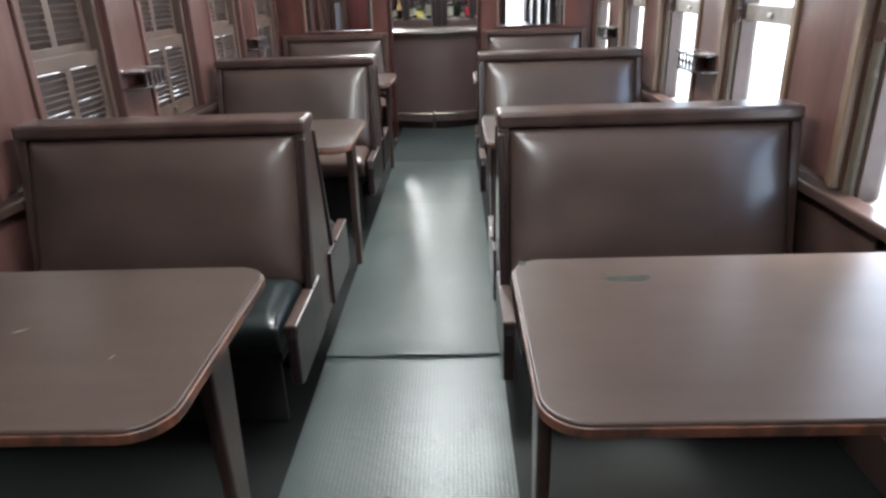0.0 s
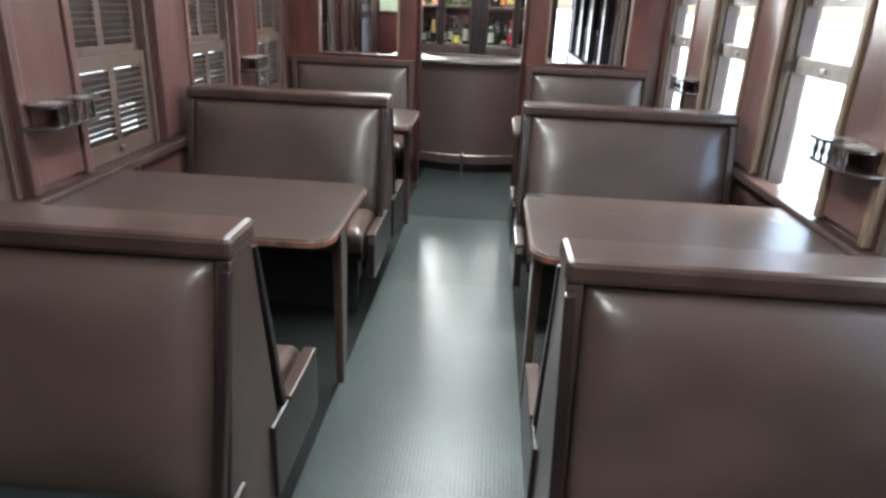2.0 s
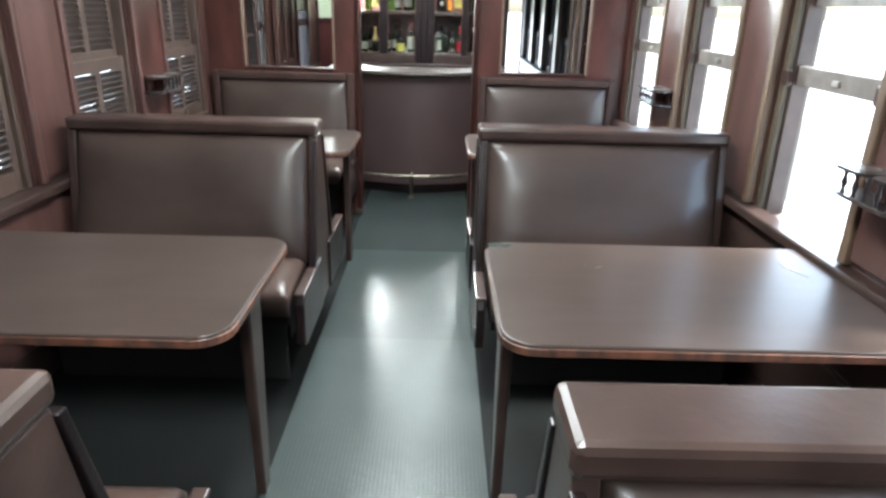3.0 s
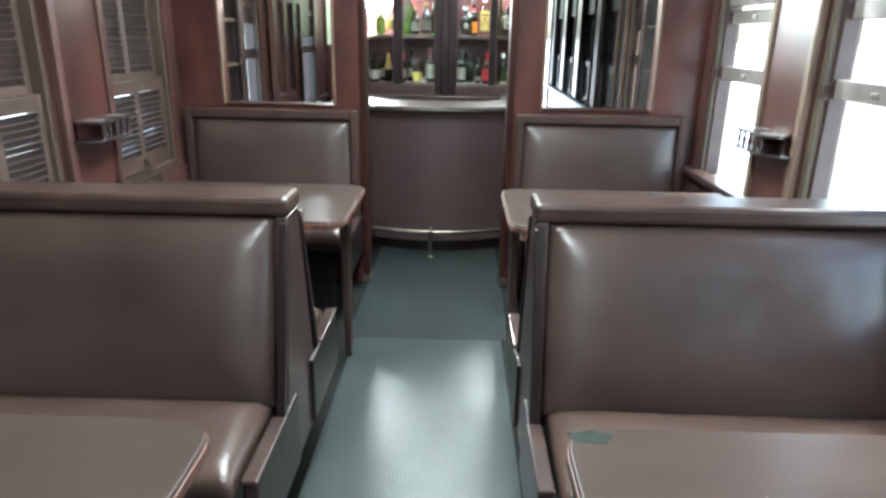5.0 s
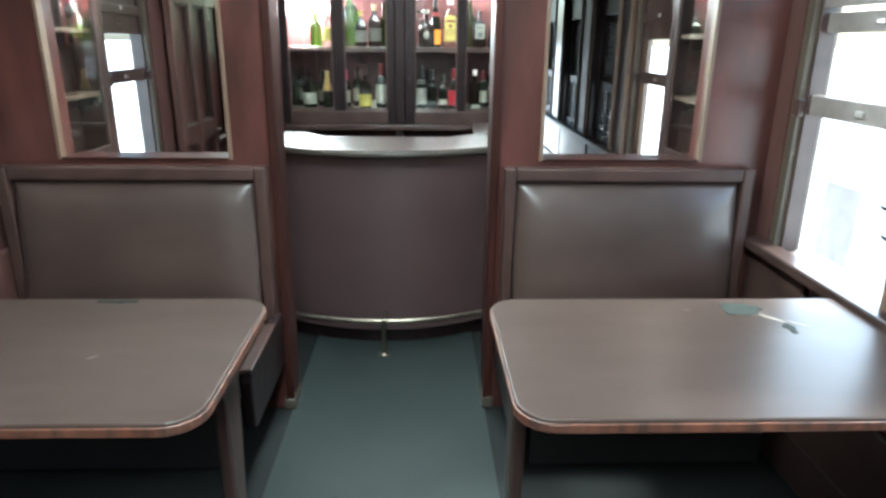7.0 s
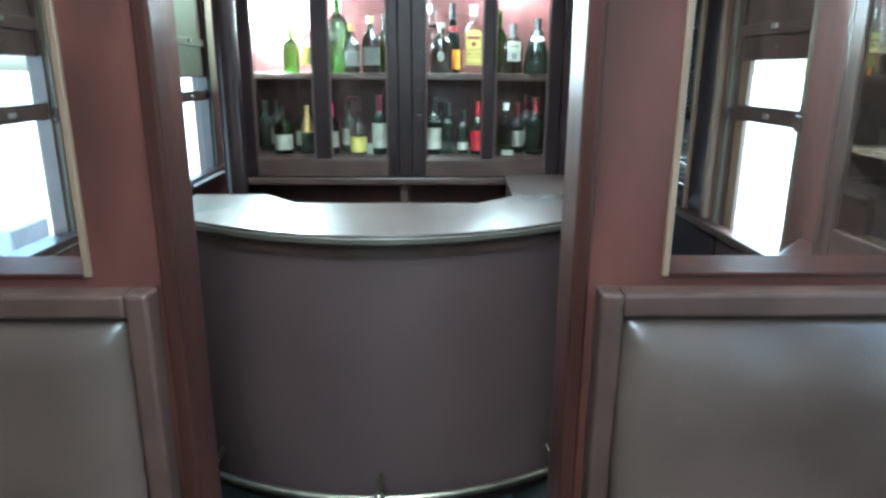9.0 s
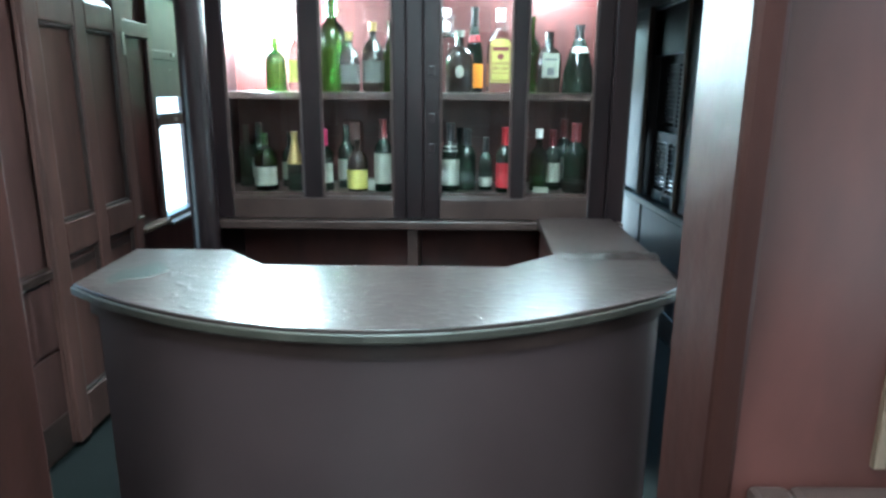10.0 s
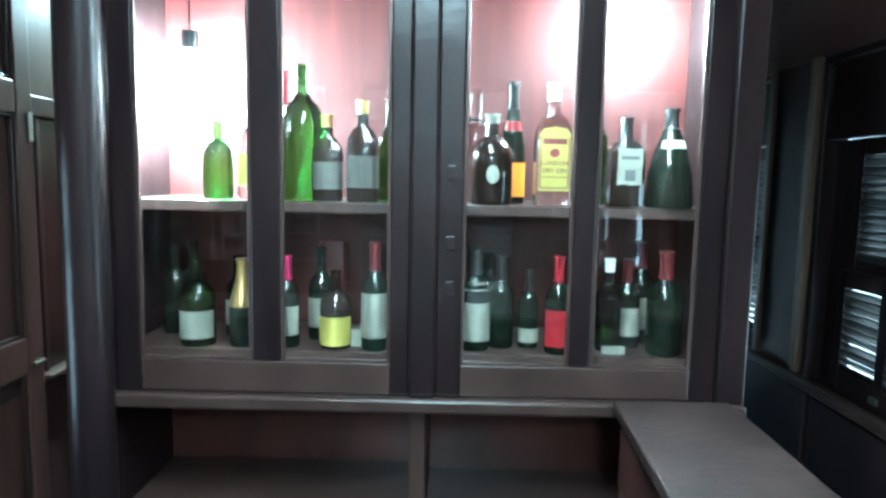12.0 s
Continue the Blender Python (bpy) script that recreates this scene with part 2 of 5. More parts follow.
REDFOIL = plain("red_foil", (0.19, 0.006, 0.012), 0.32)
PINKFOIL = plain("pink_foil", (0.30, 0.012, 0.07), 0.32)
GOLDFOIL = plain("gold_foil", (0.36, 0.25, 0.10), 0.28, 0.8)
DULLFOIL = plain("dull_red_foil", (0.075, 0.010, 0.012), 0.35)
BLACKFOIL = plain("black_foil", (0.012, 0.012, 0.012), 0.3)
WHITECAP = plain("white_cap", (0.75, 0.73, 0.68), 0.4)
REDINK = plain("red_ink", (0.085, 0.004, 0.004), 0.5)
DARKINK = plain("dark_ink", (0.05, 0.05, 0.05), 0.5)
lit, n_, k_, b_ = shader("lamp_glow", 0.5)
b_.inputs["Emission Color"].default_value = (1.0, 0.97, 0.93, 1)
b_.inputs["Emission Strength"].default_value = BULB
LAMP = lit
lit, n_, k_, b_ = shader("weaker_lamp_glow", 0.5)
b_.inputs["Emission Color"].default_value = (1.0, 0.97, 0.93, 1)
b_.inputs["Emission Strength"].default_value = BULB * 0.34
WEAKLAMP = lit


# ---- mesh helpers ----
def box(bm, x0, x1, y0, y1, z0, z1):
    v = [bm.verts.new((x, y, z)) for x in (x0, x1) for y in (y0, y1) for z in (z0, z1)]
    for f in ((0, 1, 3, 2), (4, 6, 7, 5), (0, 4, 5, 1), (2, 3, 7, 6), (0, 2, 6, 4), (1, 5, 7, 3)):
        bm.faces.new([v[i] for i in f])
    return v


def boxes(*sizes, bevel=0.0):
    bm = bmesh.new()
    for s in sizes:
        box(bm, *s)
    if bevel:
        bmesh.ops.bevel(bm, geom=bm.edges[:], offset=bevel, segments=2, profile=0.5, affect="EDGES")
    return bm


def extruded(outline, axis, a, b, bevel=0.0):
    """A closed outline of (u, v) pushed along an axis from a to b: x gives (y, z), y gives (x, z), z gives (x, y)."""
    bm = bmesh.new()
    put = {"x": lambda u, v, w: (w, u, v), "y": lambda u, v, w: (u, w, v), "z": lambda u, v, w: (u, v, w)}[axis]
    low = [bm.verts.new(put(u, v, a)) for u, v in outline]
    top = [bm.verts.new(put(u, v, b)) for u, v in outline]
    n = len(outline)
    bm.faces.new(low)
    bm.faces.new(list(reversed(top)))
    for i in range(n):
        bm.faces.new([low[i], top[i], top[(i + 1) % n], low[(i + 1) % n]])
    bmesh.ops.recalc_face_normals(bm, faces=bm.faces[:])
    if bevel:
        rim = [e for e in bm.edges if len(e.link_faces) == 2 and any(len(f.verts) == n for f in e.link_faces)]
        bmesh.ops.bevel(bm, geom=rim, offset=bevel, segments=3, profile=0.5, affect="EDGES")
    return bm


def lathe(profile, sides=20, at=(0, 0, 0)):
    """A turned solid from (radius, height) pairs."""
    bm = bmesh.new()
    rings = [[bm.verts.new((at[0] + r * math.cos(math.tau * i / sides), at[1] + r * math.sin(math.tau * i / sides), at[2] + z)) for i in range(sides)] for r, z in profile]
    for a, b in zip(rings, rings[1:]):
        for i in range(sides):
            bm.faces.new([a[i], a[(i + 1) % sides], b[(i + 1) % sides], b[i]])
    bm.faces.new(list(reversed(rings[0])))
    bm.faces.new(rings[-1])
    return bm


def tube(points, radius, sides=10):
    """A round bar along a line of points."""
    bm = bmesh.new()
    pts = [Vector(p) for p in points]
    rings = []
    for i, p in enumerate(pts):
        way = (pts[min(i + 1, len(pts) - 1)] - pts[max(i - 1, 0)]).normalized()
        side = way.cross(Vector((0, 0, 1)) if abs(way.z) < 0.9 else Vector((1, 0, 0))).normalized()
        up = side.cross(way)
        rings.append([bm.verts.new(p + radius * (math.cos(math.tau * j / sides) * side + math.sin(math.tau * j / sides) * up)) for j in range(sides)])
    for a, b in zip(rings, rings[1:]):
        for j in range(sides):
            bm.faces.new([a[j], a[(j + 1) % sides], b[(j + 1) % sides], b[j]])
    bm.faces.new(list(reversed(rings[0])))
    bm.faces.new(rings[-1])
    bmesh.ops.recalc_face_normals(bm, faces=bm.faces[:])
    return bm


def cushion(w, h, thick, puff, roll, m, nu=34, nv=16, sag=0.004, seed=0.0):
    """An upholstered pad, mitred at its corners: w by h in its plane, thick behind and puffed in front, then laid by the matrix m."""
    bm = bmesh.new()
    us = [-1 + 2 * i / nu for i in range(nu + 1)]
    vs = [-1 + 2 * j / nv for j in range(nv + 1)]
    us = [math.copysign(1 - (1 - abs(u)) ** 1.5, u) for u in us]
    vs = [math.copysign(1 - (1 - abs(v)) ** 1.5, v) for v in vs]

    def height(u, v):
        d = min(w / 2 * (1 - abs(u)), h / 2 * (1 - abs(v)))
        q = min(d / roll, 1)
        return puff * math.sqrt(max(0.0, 1 - (1 - q) ** 2)) + sag * noise.noise(Vector((u * w * 5 + seed, v * h * 5, seed)))* q

    front = [[bm.verts.new(m @ Vector((u * w / 2, v * h / 2, height(u, v)))) for v in vs] for u in us]
    for i in range(nu):
        for j in range(nv):
            bm.faces.new([front[i][j], front[i + 1][j], front[i + 1][j + 1], front[i][j + 1]])
    rim = [front[i][0] for i in range(nu + 1)] + [front[nu][j] for j in range(1, nv + 1)] + [front[i][nv] for i in range(nu - 1, -1, -1)] + [front[0][j] for j in range(nv - 1, 0, -1)]
    down = m.to_3x3() @ Vector((0, 0, -thick))
    back = [bm.verts.new(v.co + down) for v in rim]
    for i in range(len(rim)):
        bm.faces.new([rim[i], back[i], back[(i + 1) % len(rim)], rim[(i + 1) % len(rim)]])
    bm.faces.new(back)
    bmesh.ops.recalc_face_normals(bm, faces=bm.faces[:])
    for f in bm.faces:
        f.smooth = True
    return bm


def part(name, bm, material, parent=None, label="", smooth=False):
    """Links a bmesh as one mesh object, under a thing or a part if one is given."""
    mesh = bpy.data.meshes.new(name)
    if smooth:
        for f in bm.faces:
            f.smooth = True
    bm.to_mesh(mesh)
    bm.free()
    mesh.materials.append(material)
    ob = new(name, mesh)
    if smooth:
        soft = ob.modifiers.new("soft", "EDGE_SPLIT")
        soft.split_angle = radians(40)
    if parent:
        ob.parent = parent
        ob.matrix_parent_inverse = Matrix.Translation(-parent.location) if parent.parent is None else Matrix.Identity(4)
    if label:
        tagged(ob, label)
    return ob


def shared(name, mesh, parent, place):
    """One more object on a shared mesh."""
    ob = new(name, mesh)
    ob.parent = parent
    ob.location = place
    return ob


def thing(name, label, category, place=(0, 0, 0), group="", kind=""):
    ob = new(name)
    ob.empty_display_size = 0.1
    ob.location = place
    return tagged(ob, label, category, group, kind)


def setting(name, bm, material, label, category=""):
    return tagged(part(name, bm, material), label, category or name.split("_")[0], kind="structure")


def rounded(x0, x1, y0, y1, radii, steps=6):
    """A rectangle's outline with a radius for each corner, from (x0, y0) round by (x1, y0)."""
    out = []
    for (cx, cy, sx, sy), r, turn in zip(((x0, y0, 1, 1), (x1, y0, -1, 1), (x1, y1, -1, -1), (x0, y1, 1, -1)), radii, (180, 270, 0, 90)):
        if r <= 0:
            out.append((cx, cy))
            continue
        for i in range(steps + 1):
            a = radians(turn + 90 * i / steps)
            out.append((cx + sx * r + r * math.cos(a), cy + sy * r + r * math.sin(a)))
    return out


# ---- plan ----
XL, XR = -1.62, 1.24          # faces of the wall panels
OUT_L, OUT_R = -1.76, 1.37    # outer skin
Y0, Y1 = -1.5, 12.4           # ends of the coach
TOP = 2.45
SILL, HEAD = 0.72, 1.98
MID = -0.19                   # middle of the aisle
PART = 6.21                   # dining side of the partition
LEFT_OPEN = [(0.38, 1.01), (1.40, 2.03), (2.42, 3.04), (3.41, 4.05), (4.42, 5.04), (5.44, 6.10), (7.22, 7.83), (9.06, 9.74)]
RIGHT_OPEN = [(0.38, 1.01), (1.33, 1.96), (2.42, 3.04), (3.41, 4.05), (4.42, 5.04), (5.44, 6.12), (7.31, 7.98), (8.27, 8.97), (9.33, 10.00), (10.42, 11.04), (11.44, 12.06)]


# ---- ground and platform ----
setting("ground", boxes((-400, 400, -400, 400, -0.55, -0.45)), CONCRETE, "pale sunlit concrete platform reaching away from the coach", "ground")
for bx, by in ((3.3, 8.55), (3.5, 5.3), (-3.6, 9.2)):
    b = part("stone_block", boxes((bx, bx + 0.75, by, by + 0.45, -0.45, 0.42), bevel=0.02), STONE)
    tagged(b, "plain grey stone block standing on the platform", "block", "blocks on the platform")


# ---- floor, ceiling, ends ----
setting("floor", boxes((OUT_L, OUT_R, Y0, Y1, -0.12, -0.004)), LINER, "worn green lino floor, colour darkened for the shade under the tables", "floor")
setting("ceiling", boxes((OUT_L, OUT_R, Y0, PART + 0.05, TOP, TOP + 0.06)), CEILING, "cream painted coach ceiling", "ceiling")
# Never in view; brown assumed so the counter top mirrors less light.
setting("ceiling_bar", boxes((OUT_L, OUT_R, PART + 0.052, Y1, TOP, TOP + 0.06)), TANWOOD, "unseen ceiling over the bar, brown to darken the counter's reflection", "ceiling")
setting("wall_south", boxes((OUT_L, OUT_R, Y0 - 0.08, Y0, 0, TOP)), MAHOGANY, "varnished mahogany end wall of the dining saloon", "wall")
setting("wall_north", boxes((OUT_L, 0.66, Y1, Y1 + 0.08, 0, TOP), (1.22, OUT_R, Y1, Y1 + 0.08, 0, TOP), (0.66, 1.22, Y1, Y1 + 0.08, 2.05, TOP)), MAHOGANY, "dark varnished end wall with an open doorway", "wall")


def side_wall(name, inner, outer, openings, label):
    """A panelled coach wall: dado below the sills, head above, a pier between each two openings."""
    bm = bmesh.new()
    a, b = sorted((inner, outer))
    box(bm, a, b, Y0, Y1, 0, SILL)
    box(bm, a, b, Y0, Y1, HEAD, TOP)
    edges = [Y0] + [v for o in openings for v in o] + [Y1]
    for lo, hi in zip(edges[::2], edges[1::2]):
        box(bm, a, b, lo, hi, SILL, HEAD)
    return setting(name, bm, MAHOGANY, label, "wall")


wall_left = side_wall("wall_left", XL - 0.02, OUT_L, LEFT_OPEN, "red-brown varnished coach wall with shuttered windows")
wall_right = side_wall("wall_right", XR + 0.02, OUT_R, RIGHT_OPEN, "red-brown varnished coach wall with open windows")


def pier_panels(wall, face, openings, d):
    """Raised varnished panels on the piers, with narrow beads at both edges."""
    edges = [Y0] + [v for o in openings for v in o] + [Y1]
    for lo, hi in zip(edges[::2], edges[1::2]):
        if hi - lo > 1.0 or hi < -0.5:
            continue
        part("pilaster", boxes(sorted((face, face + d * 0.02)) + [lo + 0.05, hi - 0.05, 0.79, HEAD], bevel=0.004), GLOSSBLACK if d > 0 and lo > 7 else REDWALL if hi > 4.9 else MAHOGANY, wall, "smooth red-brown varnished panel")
        for y in (lo + 0.003, hi - 0.043):
            part("bead", boxes(sorted((face - d * 0.012, face + d * 0.02)) + [y, y + 0.04, 0.77, HEAD], bevel=0.006), TANWOOD if d > 0 else MAHOGANY, wall, "narrow upright bead beside the window")


pier_panels(wall_left, XL, LEFT_OPEN, -1)
pier_panels(wall_right, XR, RIGHT_OPEN, 1)
for nm, x0, x1, lo, hi in (("trim_left", -1.66, -1.575, Y0, PART - 0.47), ("trim_right", 1.195, 1.28, Y0, PART - 0.002), ("trim_left_bar", -1.66, -1.60, 6.34, Y1), ("trim_right_bar", 1.215, 1.28, 6.34, Y1)):
    setting(nm, boxes((x0, x1, lo, hi, 0.725, 0.765), bevel=0.008), DARKWOOD, "dark moulded dado rail under the windows", "trim")
for nm, x0, x1 in (("baseboard_left", -1.645, -1.615), ("baseboard_right", 1.235, 1.265)):
    setting(nm, boxes((x0, x1, Y0, Y1, 0, 0.16), bevel=0.004), DARKWOOD, "dark baseboard along the coach wall", "baseboard")
for nm, x0, x1 in (("dado_left", -1.648, -1.62), ("dado_right", 1.24, 1.268)):
    w = setting(nm, boxes((x0, x1, Y0, Y1, 0.16, 0.42), bevel=0.003), DARKWOOD if x0 > 0 else MAHOGANY, "varnished dado boards below the windows", "wall")
    for lo in np.arange(-1.4, 12.0, 1.03):
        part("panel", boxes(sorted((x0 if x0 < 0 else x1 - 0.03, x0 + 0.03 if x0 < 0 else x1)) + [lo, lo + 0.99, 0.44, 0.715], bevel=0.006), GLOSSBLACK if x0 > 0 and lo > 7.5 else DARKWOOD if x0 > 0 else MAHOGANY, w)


# ---- shuttered windows ----
def louvred(win, name, x, d, y0, y1, z0, z1, wood, slat_wood, gap=0.0272, reach=0.0176):
    """A louvred shutter of two columns: frame, middle stile and tilted slats."""
    mid = (y0 + y1) / 2
    st = 0.035
    frame_ = part(name, boxes(
        (x - 0.014, x + 0.014, y0, y0 + st, z0, z1), (x - 0.014, x + 0.014, y1 - st, y1, z0, z1), (x - 0.012, x + 0.012, mid - 0.024, mid + 0.024, z0 + 0.06, z1 - 0.05),
        (x - 0.0135, x + 0.0135, y0 + st, y1 - st, z0, z0 + 0.075), (x - 0.0135, x + 0.0135, y0 + st, y1 - st, z1 - 0.06, z1), bevel=0.003), wood, win)
    half = (y1 - y0) / 2 - st - 0.024
    m_ = bpy.data.meshes.new("slat")
    bm = bmesh.new()
    v = box(bm, -0.0035, 0.0035, -half / 2, half / 2, -reach, reach)
    bmesh.ops.rotate(bm, verts=v, cent=(0, 0, 0), matrix=Matrix.Rotation(radians(38 * d), 3, "Y"))
    bm.to_mesh(m_)
    bm.free()
    m_.materials.append(slat_wood)
    z = z0 + 0.09
    while z < z1 - 0.056:
        for c in ((y0 + st + mid - 0.024) / 2, (y1 - st + mid + 0.024) / 2):
            s = shared("slat", m_, frame_, (x, c, z))
            s.rotation_euler = (0, radians(random.uniform(-5, 5)), 0)
        z += gap
    return frame_


def shuttered_window(number, x, d, y0, y1, wood, slat_wood, label, slide=0.0, top=1.94):
    win = thing("window_%d" % number, label, "window", (x, (y0 + y1) / 2, SILL), kind="structure")
    win.location = (0, 0, 0)
    w = 0.03
    part("window_frame", boxes((x - 0.045, x + 0.045, y0 + 0.002, y0 + w, SILL + 0.03, HEAD - 0.03), (x - 0.045, x + 0.045, y1 - w, y1 - 0.002, SILL + 0.03, HEAD - 0.03), (x - 0.045, x + 0.045, y0 + 0.002, y1 - 0.002, HEAD - 0.028, HEAD - 0.002), bevel=0.004), wood, win)
    part("window_sill", boxes((x - 0.05, x + 0.06, y0 + 0.002, y1 - 0.002, SILL + 0.002, SILL + 0.045), bevel=0.006), wood, win)
    lo, hi = y0 + w + 0.002, y1 - w - 0.002 - slide
    lower = louvred(win, "lower_shutter", x + d * 0.012, d, lo, hi, 0.765, 1.205, wood, slat_wood, reach=0.0176 if wood is SHUTTER else 0.0192)
    upper = louvred(win, "upper_shutter", x - d * 0.016, d, lo, hi, 1.165, top, wood, slat_wood)
    if top < 1.9:
        part("header_board", boxes((x - 0.03, x + 0.046, y0 + w + 0.002, y1 - w - 0.002, top + 0.002, HEAD - 0.03), bevel=0.004), wood, win, "plain dark board above the shutters")
    if slide:
        part("filler_board", boxes((x + 0.012, x + 0.030, hi + 0.002, y1 - w - 0.002, SILL + 0.046, top), bevel=0.003), wood, win, "narrow dark board beside the shutters")
    part("pull", boxes((x + d * 0.026, x + d * 0.040, (lo + hi) / 2 - 0.02, (lo + hi) / 2 + 0.02, 0.79, 0.815) if d > 0 else (x + d * 0.040, x + d * 0.026, (lo + hi) / 2 - 0.02, (lo + hi) / 2 + 0.02, 0.79, 0.815), bevel=0.004), BRASS, lower, "small worn brass finger pull")
    return win


count = 0
for y0, y1 in LEFT_OPEN[:6]:
    count += 1
    shuttered_window(count, -1.695, 1, y0, y1, SHUTTER, DARKSLAT, "closed brown louvred shutters with daylight between the slats")


def open_window(number, x, d, y0, y1, label, rail_wood=None, shut=None):
    """An unglazed lowered sash: tan stiles, two weathered cross rails with catches, a pale sill."""
    win = thing("window_%d" % number, label, "window", kind="structure")
    w = 0.045
    part("window_frame", boxes((x - 0.05, x + 0.05, y0 + 0.002, y0 + w, SILL + 0.022, HEAD - 0.002), (x - 0.05, x + 0.05, y1 - w, y1 - 0.002, SILL + 0.022, HEAD - 0.002), (x - 0.05, x + 0.05, y0 + w, y1 - w, HEAD - 0.04, HEAD - 0.002), bevel=0.005), STILE, win, "worn brown wooden window stiles")
    for y in (y0 + w, y1 - w - 0.016):
        part("slide_channel", boxes((x - 0.03, x + 0.03, y, y + 0.016, SILL + 0.024, HEAD - 0.04), bevel=0.003), DARKWOOD, win)
    part("window_sill", boxes((x - 0.07, x + 0.10, y0 + 0.002, y1 - 0.002, SILL + 0.002, SILL + 0.020), bevel=0.004), WEATHERED, win)
    for z, h, off in ((1.245, 0.07, 0.0), (1.52, 0.065, 0.012), (1.60, 0.05, -0.012)):
        rail = part("cross_rail", boxes((x - 0.016 + off * d, x + 0.016 + off * d, y0 + 0.03, y1 - 0.03, z, z + h), bevel=0.004), rail_wood or WEATHERED, win, "weathered cross rail")
        c = (y0 + y1) / 2
        xx = x + off * d - d * 0.018
        part("catch", boxes((xx - 0.008, xx + 0.008, c - 0.02, c + 0.02, z + 0.022, z + 0.042), bevel=0.004), METAL, rail, "small metal catch")
    if shut:
        part("drop_board", boxes((x - 0.014, x + 0.014, y0 + w + 0.018, y1 - w - 0.018, shut, HEAD - 0.045), bevel=0.004), DARKWOOD, win, "dark board closing the top of the window")
    for y in (y0 + 0.01, y1 - 0.06):
        part("bracket", boxes((x - 0.055, x - 0.03, y, y + 0.05, 1.24, 1.30) if d > 0 else (x + 0.03, x + 0.055, y, y + 0.05, 1.24, 1.30), bevel=0.005), DARKWOOD, win)
    return win


# Out of view; assumed shut to keep window glare off the first table.
shuttered_window(30, 1.30, -1, *RIGHT_OPEN[0], SHUTTER, DARKSLAT, "closed brown louvred shutters with daylight between the slats")
# Bar window rails get dark wood to paint their backlit silhouette.
for y0, y1 in RIGHT_OPEN[1:7]:
    count += 1
    open_window(count, 1.315, 1, y0, y1, "open coach window with tan stiles and weathered cross rails", DARKWOOD if y0 > 7 else None, 1.50 if y0 > 7 else None)
    if y0 > 7:
        for c in (7.849,):
            part("drawn_board", boxes((1.302, 1.326, c, c + 0.094, SILL + 0.022, HEAD - 0.042), bevel=0.004), TANWOOD, bpy.data.objects["window_%d" % count], "weathered tan board drawn across the window")
# Rails again in dark wood, the silhouette put into the colour.
for y0, y1 in LEFT_OPEN[6:]:
    count += 1
    open_window(count, -1.70 if y0 < 8 else -1.66, -1, y0, y1, "open coach window with dark cross rails and a half-drawn shutter", DARKWOOD, 1.50 if y0 < 8 else 1.40)
for y0, y1 in RIGHT_OPEN[7:]:
    count += 1
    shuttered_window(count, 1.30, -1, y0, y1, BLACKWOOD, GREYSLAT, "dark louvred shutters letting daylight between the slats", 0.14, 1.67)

# ---- partition between saloon and bar ----
DOOR_L, DOOR_R = -0.603, 0.210
LOOK_L, LOOK_R = (-1.395, -0.765), (0.385, 1.0)
LOOK_Z = 1.055
bm = bmesh.new()
PB = PART + 0.11
for x0, x1, z0, z1 in ((XL - 0.018, DOOR_L, 0, LOOK_Z), (DOOR_R, XR + 0.018, 0, LOOK_Z), (XL - 0.018, LOOK_L[0], LOOK_Z, 1.95), (LOOK_L[1], DOOR_L, LOOK_Z, 1.95),
                       (DOOR_R, LOOK_R[0], LOOK_Z, 1.95), (LOOK_R[1], XR + 0.018, LOOK_Z, 1.95), (XL - 0.018, XR + 0.018, 1.95, TOP)):
    box(bm, x0, x1, PART, PB, z0, z1)
partition = setting("wall_partition", bm, REDWALL, "red-brown varnished partition with a doorway and two openings", "wall")
for x0, x1 in (LOOK_L, LOOK_R):
    t = 0.011
    part("opening_trim", boxes((x0 - 0.003, x0 + t, PART - 0.008, PART + 0.03, LOOK_Z - 0.002, 1.95), (x1 - t, x1 + 0.003, PART - 0.008, PART + 0.03, LOOK_Z - 0.002, 1.95), bevel=0.002), TANWOOD, partition, "light worn wooden bead round the opening")
    part("opening_sill", boxes((x0 + t + 0.001, x1 - t - 0.001, PART - 0.010, PB + 0.01, LOOK_Z - 0.003, LOOK_Z + 0.006), bevel=0.002), JAMB, partition, "worn sill of the opening")
for x in (DOOR_L, DOOR_R):
    s = 1 if x < MID else -1
    part("door_jamb", boxes(sorted((x - s * 0.022, x + s * 0.012)) + [PART - 0.014, PB + 0.012, 0, 1.95], bevel=0.007), JAMB, partition, "rounded varnished door jamb")
    part("jamb_foot", boxes(sorted((x - s * 0.03, x + s * 0.016)) + [PART - 0.018, PB + 0.016, 0.0, 0.05], bevel=0.005), BAREDGE, partition, "worn metal foot of the jamb")

